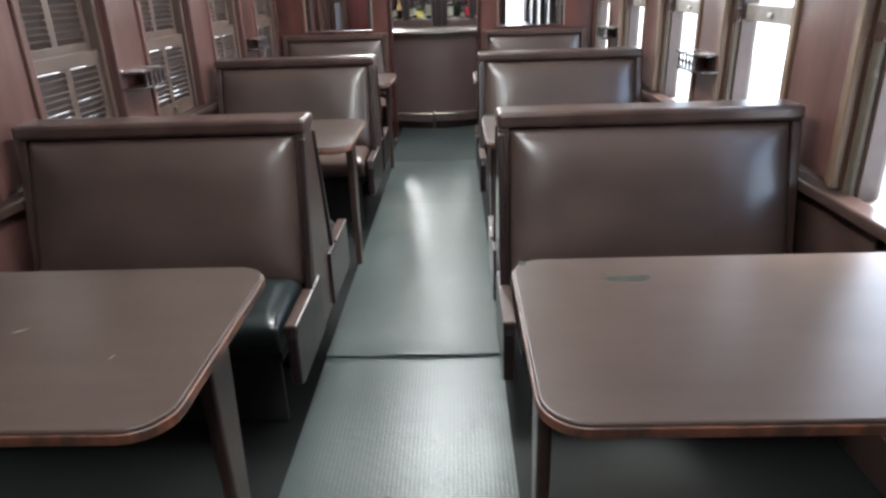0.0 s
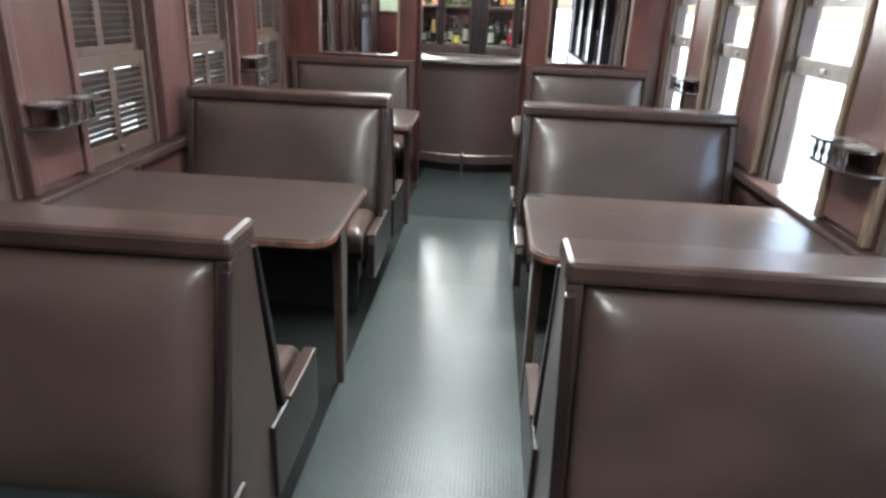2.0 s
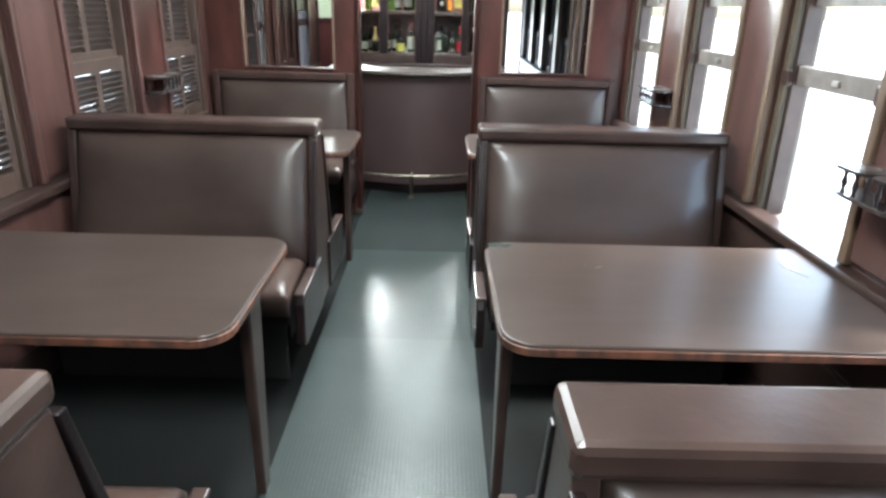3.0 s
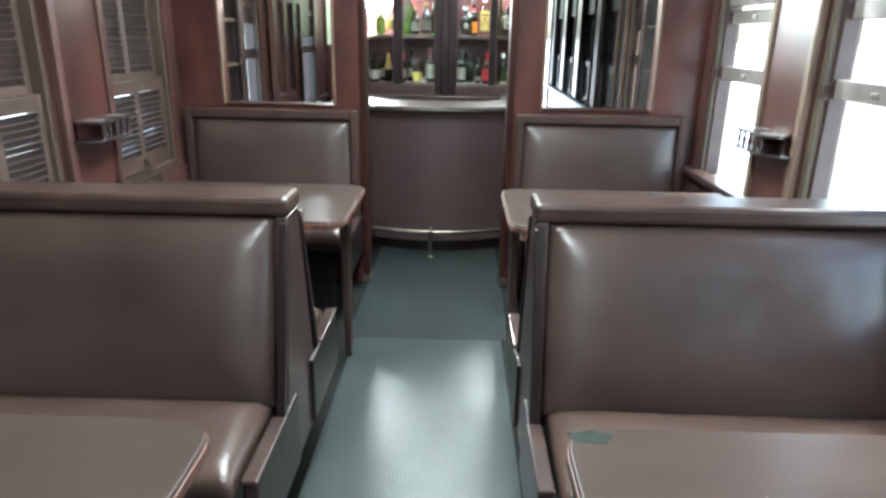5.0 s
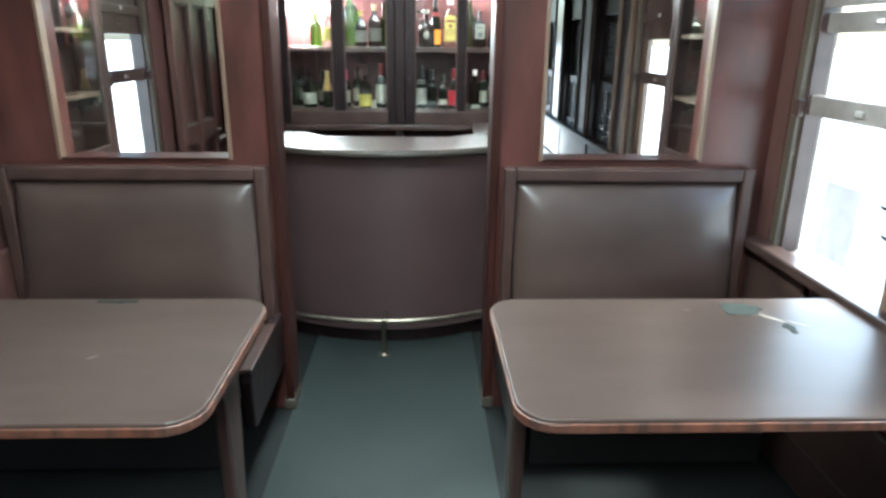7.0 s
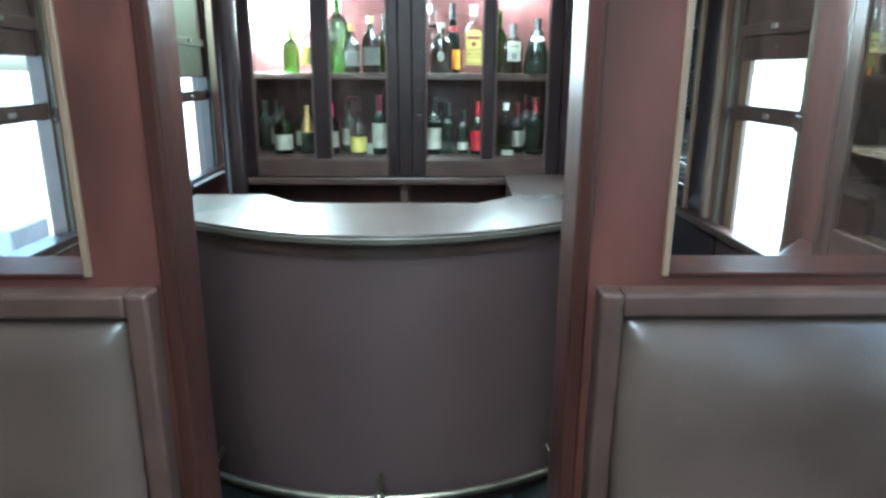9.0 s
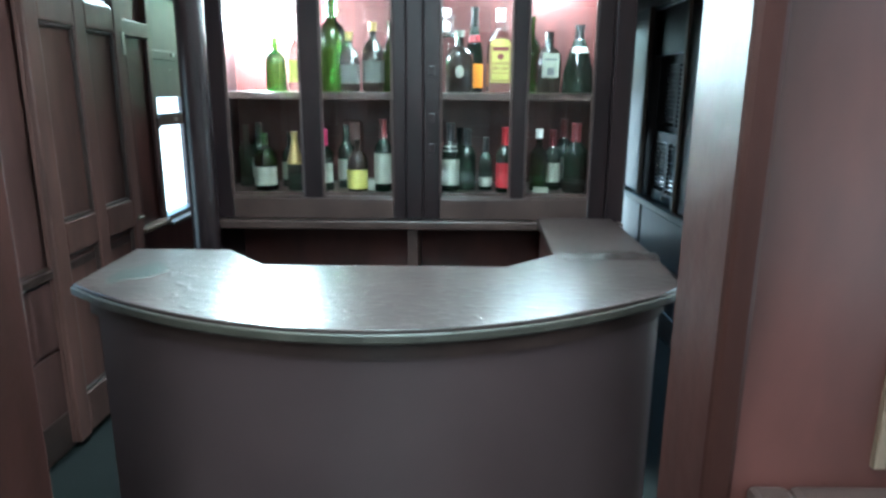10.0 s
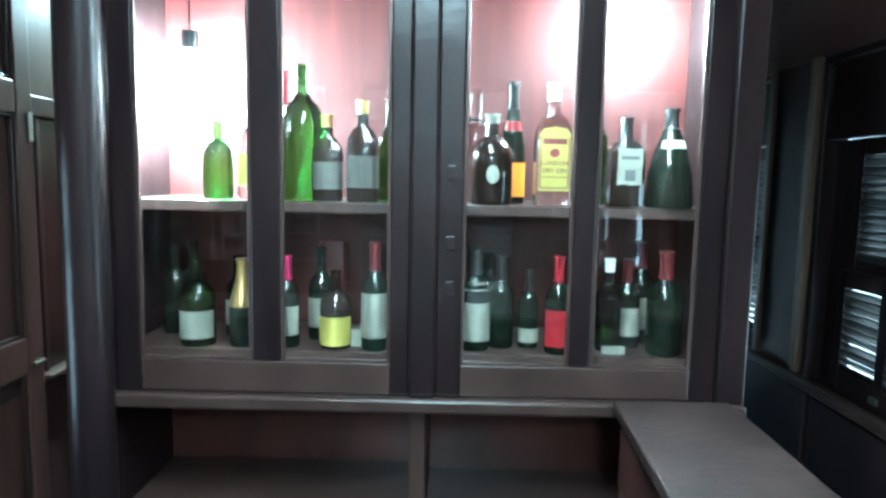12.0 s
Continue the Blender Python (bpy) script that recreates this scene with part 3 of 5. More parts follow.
# ---- aisle mats ----
for lo, hi, lift in ((-1.4, 2.22, 0.004), (2.205, 4.24, 0.010), (4.225, 5.445, 0.004), (5.449, 7.6, 0.004)):
    bm = bmesh.new()
    nx, ny = 10, 24
    x0, x1 = (-0.565, 0.165) if hi < 6.3 else (-0.60, 0.205)
    grid = [[bm.verts.new((x0 + (x1 - x0) * i / nx, lo + (hi - lo) * j / ny, 0.0)) for j in range(ny + 1)] for i in range(nx + 1)]
    for i in range(nx + 1):
        for j in range(ny + 1):
            v = grid[i][j].co
            v.z = lift + 0.0025 * noise.noise(Vector((v.x * 3, v.y * 2.2, lift * 50)))
            if j == 0 and lift > 0.0095:
                v.z += 0.006 + 0.006 * noise.noise(Vector((v.x * 6, lo, 0)))
    for i in range(nx):
        for j in range(ny):
            bm.faces.new([grid[i][j], grid[i + 1][j], grid[i + 1][j + 1], grid[i][j + 1]])
    bmesh.ops.solidify(bm, geom=bm.faces[:], thickness=0.004)
    bmesh.ops.recalc_face_normals(bm, faces=bm.faces[:])
    mat = part("floor_mat", bm, RUBBER if lo < 4 else MIDRUBBER if lo < 5 else DARKRUBBER, smooth=True)
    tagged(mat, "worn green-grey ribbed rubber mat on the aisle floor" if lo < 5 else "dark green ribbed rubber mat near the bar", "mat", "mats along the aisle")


# ---- benches and tables ----
def wedge(z0, z1, half0, half1):
    return [(-half0, z0), (half0, z0), (half1, z1), (-half1, z1)]


def double_bench(d, yc, near_seat):
    """A back-to-back bench; d = -1 runs from the aisle to the left wall, 1 to the right wall."""
    a = -0.535 if d < 0 else 0.147
    wall_x = -1.572 if d < 0 else 1.192
    b = thing("booth_bench", "back-to-back brown leatherette bench with dark wooden frame", "bench", (a, yc, 0), "benches along the aisle")

    def X(u0, u1, *rest):
        return [*sorted((a + d * u0, a + d * u1)), *rest]

    long_ = abs(wall_x - a)
    part("top_rail", boxes(X(-0.006, long_, yc - 0.074, yc + 0.074, 0.967, 1.020), bevel=0.014), DARKWOOD, b, "dark top rail with rounded edges")
    for u in (0.0, long_ - 0.035):
        bm = extruded([(y + yc, z) for y, z in wedge(0.20, 0.966, 0.215, 0.060)], "x", *X(u, u + 0.035), bevel=0.006)
        part("end_panel", bm, DARKWOOD, b)
    lean = math.atan2(0.145, 0.50)
    for s in (-1, 1):
        w, h = long_ - 0.075, 0.54
        mid = Vector((a + d * long_ / 2, yc + s * 0.117, 0.703))
        # local x along the bench, local y up the back, local z out of it
        out = Vector((0, s * math.cos(lean), math.sin(lean)))
        up = Vector((0, -s * math.sin(lean), math.cos(lean)))
        side = up.cross(out)
        m = Matrix((side, up, out)).transposed().to_4x4()
        m.translation = mid
        part("backrest", cushion(w, h, 0.04, 0.050, 0.16, m, seed=yc + s), LEATHER, b)
        # Added black sheet before the legs: shade under the seat made as a board.
        part("front_panel", boxes(X(0.09, long_ - 0.005, *sorted((yc + s * 0.385, yc + s * 0.40)), 0.004, 0.30)), MATTE, b, "black sheet standing in for the shade under the seat")
        seat_mat = near_seat if s < 0 else SEATHIDE
        ms = Matrix.Translation((a + d * (long_ / 2 + 0.01), yc + s * 0.345, 0.434)) @ Matrix.Rotation(radians(-s * 3), 4, "X")
        part("seat", cushion(long_ - 0.07, 0.345, 0.075, 0.045, 0.10, ms, nv=12, sag=0.010, seed=3 * yc + s), seat_mat, b, "glossy green-black vinyl seat" if seat_mat is VINYL else "")
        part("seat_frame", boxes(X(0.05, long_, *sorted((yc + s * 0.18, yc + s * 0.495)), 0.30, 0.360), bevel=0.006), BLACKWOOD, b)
        strip = [(yc + s * v, z) for v, z in ((0.062, 0.95), (0.085, 0.95), (0.288, 0.24), (0.253, 0.24))]
        part("edge_strip", extruded(strip, "x", *X(-0.005, 0.018), bevel=0.004), BLACKWOOD, b, "dark strip down the edge of the back")
        nose = [(yc + s * v, z) for v, z in ((0.10, 0.215), (0.48, 0.215), (0.515, 0.235), (0.515, 0.400), (0.502, 0.428), (0.47, 0.436), (0.10, 0.440))]
        part("seat_side", extruded(nose, "x", *X(-0.012, 0.024), bevel=0.008), BLACKWOOD, b, "dark wooden side board with rubbed edge")
        part("side_cap", boxes(X(-0.014, 0.028, *sorted((yc + s * 0.235, yc + s * 0.510)), 0.432, 0.447), bevel=0.005), DARKWOOD, b, "shiny rubbed cap of the side board")
        for u in (0.13, long_ - 0.12):
            part("leg", boxes(X(u, u + 0.055, *sorted((yc + s * 0.30, yc + s * 0.355)), 0.0, 0.31), bevel=0.006), BLACKWOOD, b)
        part("stretcher", boxes(X(0.15, long_ - 0.10, *sorted((yc + s * 0.31, yc + s * 0.345)), 0.10, 0.14), bevel=0.005), BLACKWOOD, b)
    part("base_panel", boxes(X(0.16, long_ - 0.02, yc - 0.05, yc + 0.05, 0.0, 0.30), bevel=0.004), BLACKWOOD, b)
    return b


def wall_bench(d):
    """A single bench against the partition, its back framed in wood."""
    a = -0.632 if d < 0 else 0.247
    wall_x = -1.606 if d < 0 else 1.192
    yb = PART - 0.006
    b = thing("booth_bench", "brown leatherette bench with framed back against the partition", "bench", (a, yb, 0), "benches against the partition")

    def X(u0, u1, *rest):
        return [*sorted((a + d * u0, a + d * u1)), *rest]

    long_ = abs(wall_x - a)
    f = 0.045
    part("back_frame", boxes(X(0, f, yb - 0.06, yb, 0.20, 1.035), X(long_ - f, long_, yb - 0.06, yb, 0.20, 1.035), X(f, long_ - f, yb - 0.06, yb, 0.985, 1.035), bevel=0.008), FRAMEWOOD, b, "dark wooden frame round the back")
    m = Matrix((Vector((1, 0, 0)), Vector((0, 0.12, 1)).normalized(), Vector((0, -1, 0.12)).normalized())).transposed().to_4x4()
    m.translation = (a + d * long_ / 2, yb - 0.05, 0.735)
    part("backrest", cushion(long_ - 2 * f - 0.004, 0.50, 0.035, 0.048, 0.16, m, seed=d * 4.0), LEATHER, b)
    ms = Matrix.Translation((a + d * (long_ / 2 + 0.01), yb - 0.285, 0.434))
    part("seat", cushion(long_ - 0.06, 0.395, 0.075, 0.045, 0.10, ms, nv=12, sag=0.010, seed=d * 9.0), SEATHIDE, b)
    part("seat_frame", boxes(X(0.05, long_, yb - 0.475, yb - 0.02, 0.30, 0.360), bevel=0.006), BLACKWOOD, b)
    nose = [(yb + v, z) for v, z in ((0, 0.215), (-0.465, 0.215), (-0.50, 0.235), (-0.50, 0.400), (-0.487, 0.428), (-0.455, 0.436), (0, 0.440))]
    part("seat_side", extruded(nose, "x", *X(-0.012, 0.024), bevel=0.008), BLACKWOOD, b)
    part("side_cap", boxes(X(-0.014, 0.028, yb - 0.495, yb - 0.125, 0.432, 0.447), bevel=0.005), DARKWOOD, b)
    # Same added black sheet for the under-seat shade.
    part("front_panel", boxes(X(0.09, long_ - 0.005, yb - 0.40, yb - 0.385, 0.004, 0.30)), MATTE, b, "black sheet standing in for the shade under the seat")
    for u in (0.13, long_ - 0.12):
        part("leg", boxes(X(u, u + 0.055, yb - 0.38, yb - 0.325, 0, 0.31), bevel=0.006), BLACKWOOD, b)
    part("stretcher", boxes(X(0.15, long_ - 0.10, yb - 0.37, yb - 0.335, 0.10, 0.14), bevel=0.005), BLACKWOOD, b)
    return b


def dining_table(d, y0, y1, label, chips=(), scuffs=()):
    a = -0.513 if d < 0 else 0.140
    wall_x = -1.572 if d < 0 else 1.192
    t = thing("dining_table", label, "table", (a, (y0 + y1) / 2, 0), "tables fixed to the walls")
    if d < 0:
        out = rounded(wall_x, a, y0, y1, (0, 0.085, 0.085, 0))
    else:
        out = rounded(a, wall_x, y0, y1, (0.085, 0, 0, 0.085))
    part("tabletop", extruded(out, "z", 0.712, 0.745, bevel=0.005), LAMINATE, t)
    if d < 0:
        rim = rounded(wall_x, a + 0.004, y0 - 0.004, y1 + 0.004, (0, 0.088, 0.088, 0))
    else:
        rim = rounded(a - 0.004, wall_x, y0 - 0.004, y1 + 0.004, (0.088, 0, 0, 0.088))
    part("edge_band", extruded(rim, "z", 0.715, 0.737, bevel=0.003), EDGING, t, "rubbed orange-brown edge")

    def X(u0, u1):
        return sorted((a + d * u0, a + d * u1))

    yc = (y0 + y1) / 2
    bm = bmesh.new()
    top = [(a + d * u, y) for u, y in ((0.028, yc - 0.062), (0.066, yc - 0.062), (0.066, yc + 0.062), (0.028, yc + 0.062))]
    foot = [(a + d * u, y) for u, y in ((0.034, yc - 0.03), (0.064, yc - 0.03), (0.064, yc + 0.03), (0.034, yc + 0.03))]
    lo = [bm.verts.new((x, y, 0.0)) for x, y in foot]
    hi = [bm.verts.new((x, y, 0.712)) for x, y in top]
    bm.faces.new(lo)
    bm.faces.new(hi)
    for i in range(4):
        bm.faces.new([lo[i], lo[(i + 1) % 4], hi[(i + 1) % 4], hi[i]])
    bmesh.ops.recalc_face_normals(bm, faces=bm.faces[:])
    bmesh.ops.bevel(bm, geom=bm.edges[:], offset=0.007, segments=2, profile=0.5, affect="EDGES")
    part("leg", bm, DARKWOOD, t)
    part("rail", boxes(X(0.06, abs(wall_x - a)) + [yc - 0.025, yc + 0.025, 0.645, 0.711], bevel=0.005), MATTE, t)
    part("wall_cleat", boxes(X(abs(wall_x - a) - 0.03, abs(wall_x - a)) + [y0 + 0.05, y1 - 0.05, 0.65, 0.711], bevel=0.004), BLACKWOOD, t)
    for cx, cy, rx, ry, seed in chips:
        ring = []
        for i in range(22):
            ang = math.tau * i / 22
            k = 0.8 + 0.55 * noise.noise(Vector((math.cos(ang) * 1.9, math.sin(ang) * 1.9, seed)))
            ring.append((cx + rx * k * math.cos(ang), cy + ry * k * math.sin(ang)))
        bm = extruded(ring, "z", 0.7452, 0.7460)
        part("bare_patch", bm, UNDERLAY, t, "bare greenish patch where the laminate is torn")
    for cx, cy, length, turn in scuffs:
        dx, dy = math.cos(radians(turn)) * length / 2, math.sin(radians(turn)) * length / 2
        line = [(cx - dx, cy - dy), (cx - 0.3 * dx + 0.25 * dy, cy - 0.3 * dy - 0.25 * dx), (cx + dx, cy + dy), (cx + 0.2 * dx - 0.12 * dy, cy + 0.2 * dy + 0.12 * dx)]
        part("scuff", extruded(line, "z", 0.7451, 0.7456), SCUFF, t, "short pale scratch in the laminate")
    return t


BENCH_Y = (2.195, 4.275)
for yc in BENCH_Y:
    for d in (-1, 1):
        double_bench(d, yc, VINYL if (d < 0 and yc < 3) else SEATHIDE)
for d in (-1, 1):
    wall_bench(d)
dining_table(-1, 0.78, 1.48, "brown laminate table fixed to the wall, rounded corners", (), ((-0.989, 1.141, 0.034, 38), (-0.72, 1.02, 0.02, 70)))
dining_table(1, 0.78, 1.49, "brown laminate table with a torn patch near its middle", ((0.42, 1.352, 0.075, 0.017, 1.0), (0.168, 1.462, 0.012, 0.016, 2.0)))
dining_table(-1, 2.86, 3.57, "brown laminate table fixed to the shuttered wall")
dining_table(1, 2.86, 3.58, "brown laminate table with a chipped corner", ((0.185, 3.545, 0.05, 0.022, 3.0),), ((0.478, 3.366, 0.034, 25), (1.09, 3.38, 0.12, -75), (0.44, 3.385, 0.016, 80)))
dining_table(-1, 4.93, 5.60, "brown laminate table beside the partition bench", ((-0.95, 5.575, 0.07, 0.014, 7.0),), ((-0.857, 5.222, 0.03, 35),))
dining_table(1, 4.93, 5.59, "brown laminate table with a bare greenish patch", ((0.87, 5.50, 0.075, 0.055, 5.0), (0.945, 5.375, 0.02, 0.04, 6.0)), ((0.71, 5.50, 0.022, -20), (0.93, 5.44, 0.10, -55), (0.985, 5.40, 0.07, -48)))


# ---- glass holders on the piers ----
def glass_holder(face, d, yc):
    """Two boards on short turned posts, the upper one pierced with two round holes for glasses."""
    h = thing("glass_holder", "dark wooden wall rack with two ringed holes for glasses", "rack", (face, yc, 1.0), "glass racks on the wall panels")
    deep, half = 0.115, 0.165
    lo = face - d * 0.004
    out = rounded(*sorted((lo, lo - d * deep)), yc - half, yc + half, (0.0, 0.07, 0.07, 0.0) if d < 0 else (0.07, 0.0, 0.0, 0.07))
    part("lower_board", extruded(out, "z", 1.006, 1.017, bevel=0.003), GLOSSBLACK, h)
    for s in (-1, 1):
        bm = bmesh.new()
        cx, cy = lo - d * deep * 0.55, yc + s * half * 0.5
        n, r0 = 28, 0.034
        ring = []
        for i in range(n):
            ang = math.tau * i / n
            c, sn = math.cos(ang), math.sin(ang)
            reach = min((deep * 0.48) / max(abs(c), 1e-6), (half * 0.5 - 0.001) / max(abs(sn), 1e-6))
            reach = min(reach, 0.078)
            ring.append([bm.verts.new((cx + q * c, cy + q * sn, z)) for q, z in ((r0, 1.082), (reach, 1.082), (reach, 1.092), (r0, 1.092))])
        for i in range(n):
            p, q = ring[i], ring[(i + 1) % n]
            for j in range(4):
                bm.faces.new([p[j], p[(j + 1) % 4], q[(j + 1) % 4], q[j]])
        bmesh.ops.recalc_face_normals(bm, faces=bm.faces[:])
        part("ring_board", bm, GLOSSBLACK, h, "upper board with a round hole")
        part("ring_rim", lathe([(0.034, 1.0915), (0.037, 1.0915), (0.037, 1.0935), (0.034, 1.0935)], 28, (cx, cy, 0)), METAL, h, "rubbed shiny rim")
    for px, py in ((0.90, -0.62), (0.90, -0.31), (0.90, 0.0), (0.90, 0.31), (0.90, 0.62)):
        part("post", lathe([(0.008, 1.016), (0.005, 1.028), (0.009, 1.048), (0.005, 1.068), (0.008, 1.083)], 10, (lo - d * deep * px, yc + half * py, 0)), GLOSSBLACK, h, smooth=True)
    part("arm", boxes(sorted((lo, lo - d * deep * 0.5)) + [yc - 0.018, yc + 0.018, 1.018, 1.081], bevel=0.004), REDWALL, h, "small red-brown block between the boards")
    part("back_board", boxes(sorted((lo, lo - d * 0.014)) + [yc - 0.12, yc + 0.12, 0.995, 1.094], bevel=0.004), REDWALL, h)
    return h


for yc in (3.205, 5.23):
    glass_holder(XL, -1, yc)
    glass_holder(XR, 1, yc)


# ---- bar counter ----
def bow(x, y=6.749, k=0.57):
    return y + k * (x + 0.24) ** 2


CT = 1.0
edge = [(-0.965, 7.39)] + [(x, bow(x)) for x in np.linspace(-0.955, 0.43, 26)] + [(0.468, 7.045), (0.49, 7.09), (0.508, 7.365), (0.229, 7.366), (0.082, 7.226), (-0.557, 7.228), (-0.695, 7.39)]
counter = thing("bar_counter", "curved bar counter with worn laminate top and brown front", "bar counter", (-0.24, 7.0, 0))
part("counter_top", extruded(edge, "z", CT - 0.032, CT, bevel=0.004), BARTOP, counter, "scratched glossy brown laminate top")
lip = [(-0.972, 7.385)] + [(x, bow(x, 6.742)) for x in np.linspace(-0.962, 0.437, 26)] + [(0.476, 7.04), (0.498, 7.09), (0.50, 7.355), (0.24, 7.355), (0.085, 7.24), (-0.55, 7.24), (-0.70, 7.38)]
part("top_edge", extruded(lip, "z", CT - 0.028, CT - 0.008, bevel=0.004), BAREDGE, counter, "pale worn front edge of the top")
shell = [(-0.915, 7.36)] + [(x, bow(x, 6.80, 0.56)) for x in np.linspace(-0.91, 0.40, 24)] + [(0.455, 7.12), (0.47, 7.36), (0.43, 7.36), (0.405, 7.14)] + [(x, bow(x, 6.85, 0.56)) for x in np.linspace(0.36, -0.86, 24)] + [(-0.875, 7.36)]
part("front_panel", extruded(shell, "z", 0.085, CT - 0.03), BARFRONT, counter, "plain brown leatherette front", smooth=True)
part("under_rail", extruded([(-0.93, 7.35)] + [(x, bow(x, 6.785, 0.56)) for x in np.linspace(-0.925, 0.41, 24)] + [(0.46, 7.10)] + [(x, bow(x, 6.83, 0.56)) for x in np.linspace(0.38, -0.88, 24)] + [(-0.89, 7.35)], "z", CT - 0.075, CT - 0.033), DARKWOOD, counter, smooth=True)
kick = [(x, bow(x, 6.84, 0.56)) for x in np.linspace(-0.86, 0.36, 20)] + [(x, bow(x, 6.88, 0.56)) for x in np.linspace(0.34, -0.84, 20)]
part("plinth", extruded(kick, "z", 0.0, 0.087), BLACKWOOD, counter, smooth=True)
part("inner_shelf", extruded([(-0.85, 7.2)] + [(x, bow(x, 6.90, 0.56)) for x in np.linspace(-0.8, 0.3, 14)] + [(0.36, 7.2)], "z", 0.55, 0.575), DARKWOOD, counter)
torn = [(0.045 * math.cos(a) * (1 + 0.25 * math.cos(2 * a)) + 0.25 * 0.085 * math.sin(a) + 0.006 * noise.noise(Vector((3 * math.cos(a), 3 * math.sin(a), 4))), 0.085 * math.sin(a) * (1 + 0.2 * math.cos(3 * a)) + 0.008 * noise.noise(Vector((3 * math.cos(a), 3 * math.sin(a), 9)))) for a in np.linspace(0, 6.1, 30)]
part("torn_edge", extruded([(-0.839 + 1.05 * x, 7.137 + 1.04 * y) for x, y in torn], "z", CT + 0.0002, CT + 0.0007), BAREDGE, counter, "pale torn edge of the laminate")
part("bare_patch", extruded([(-0.842 + x, 7.14 + y) for x, y in torn], "z", CT + 0.0004, CT + 0.0012), PATCH, counter, "bare greenish patch where the laminate is torn")
rail = thing("foot_rail", "tarnished brass foot rail along the curved bar front", "rail", (-0.24, 6.7, 0))
part("bar", tube([(x, bow(x, 6.675, 0.48), 0.187) for x in np.linspace(-0.80, 0.32, 24)], 0.013), BRASS, rail, smooth=True)
for x in (-0.80, -0.243, 0.32):
    y = bow(x, 6.675, 0.48)
    part("post", lathe([(0.030, 0.008), (0.030, 0.016), (0.012, 0.026), (0.010, 0.167), (0.017, 0.177), (0.017, 0.199), (0.008, 0.207)], 14, (x, y, 0)), BRASS, rail, smooth=True)
    part("arm", tube([(x, y, 0.187), (x, y + 0.125 + 0.02 * abs(x + 0.24), 0.187)], 0.008, 8), BRASS, rail)
side_counter = thing("side_counter", "low return of the bar with lifting brown laminate top", "bar counter", (0.38, 7.6, 0))
part("counter_top", extruded([(0.232, 7.372), (0.527, 7.372), (0.54, 7.80), (0.54, 7.98), (0.265, 7.98)], "z", 0.957, 0.985, bevel=0.004), BARTOP, side_counter)
part("body", boxes((0.285, 0.50, 7.37, 7.97, 0.0, 0.956), bevel=0.005), MAHOGANY, side_counter)
for z in (0.62, 0.80):
    part("drawer", boxes((0.268, 0.288, 7.44, 7.92, z, z + 0.14), bevel=0.004), REDWALL, side_counter)
bm = bmesh.new()
strip = [[bm.verts.new((0.245 + 0.262 * i / 16, 7.296 + 0.025 * j + 0.012 * noise.noise(Vector((i * 0.45, j, 2))), CT + 0.0015 + (0.0, 0.011, 0.014, 0.003)[j] * (0.6 + 0.8 * noise.noise(Vector((i * 0.3, 3, 1))) + 0.02 * i) + 0.006 * noise.noise(Vector((i * 0.7, j * 2.0, 5))))) for j in range(4)] for i in range(17)]
for i in range(16):
    for j in range(3):
        bm.faces.new([strip[i][j], strip[i + 1][j], strip[i + 1][j + 1], strip[i][j + 1]])
bmesh.ops.solidify(bm, geom=bm.faces[:], thickness=0.0015)
part("torn_strip", bm, BARTOP, side_counter, "buckled torn strip of laminate at the joint", smooth=True)

# ---- bottle cabinet ----
CF, CB = 8.04, 8.42
PANES = ((-0.893, -0.617), (-0.545, -0.277), (-0.102, 0.165), (0.218, 0.466))
cab = thing("bottle_cabinet", "dark wooden back-bar cabinet with glazed doors and open recesses", "cabinet", (-0.2, 8.2, 0))
part("carcass", boxes((-1.0, -0.965, CF + 0.02, CB, 0, 2.25), (0.545, 0.60, CF + 0.02, CB, 0, 2.25), (-0.965, 0.545, CF + 0.02, CB, 2.10, 2.25), (-0.965, 0.545, CF + 0.02, CB, 0.0, 0.10)), BLACKWOOD, cab)
part("back_panel", boxes((-0.965, 0.545, CB - 0.015, CB - 0.002, 1.42, 2.1)), CABINETRED, cab, "red painted back board")
part("back_panel", boxes((-0.965, 0.545, CB - 0.015, CB - 0.002, 0.1, 1.418)), REDWALL, cab, "dark varnished back board")
part("upper_shelf", boxes((-0.963, 0.543, CF + 0.045, CB - 0.016, 1.412, 1.440), bevel=0.003), DARKWOOD, cab)
part("lower_shelf", boxes((-0.963, 0.543, CF + 0.045, CB - 0.016, 1.030, 1.062), bevel=0.003), DARKWOOD, cab)
part("ledge", boxes((-1.0, 0.60, CF - 0.03, CB - 0.016, 0.928, 0.962), bevel=0.006), DARKWOOD, cab)
part("divider", boxes((-0.225, -0.185, CF + 0.002, CB - 0.016, 0.1, 0.927), bevel=0.004), DARKWOOD, cab)
part("recess_shelf", boxes((-0.963, -0.226, CF + 0.03, CB - 0.016, 0.62, 0.645), (-0.184, 0.543, CF + 0.03, CB - 0.016, 0.60, 0.625), bevel=0.003), DARKWOOD, cab)
part("recess_back", boxes((-0.963, -0.226, CB - 0.05, CB - 0.017, 0.1, 0.927), (-0.184, 0.543, CB - 0.05, CB - 0.017, 0.1, 0.927)), REDWALL, cab)
for q0, q1 in ((-1.0, -0.955), (0.53, 0.60)):
    part("side_post", boxes((q0, q1, CF - 0.012, CF + 0.02, 0.0, 2.25), bevel=0.006), BLACKWOOD, cab)
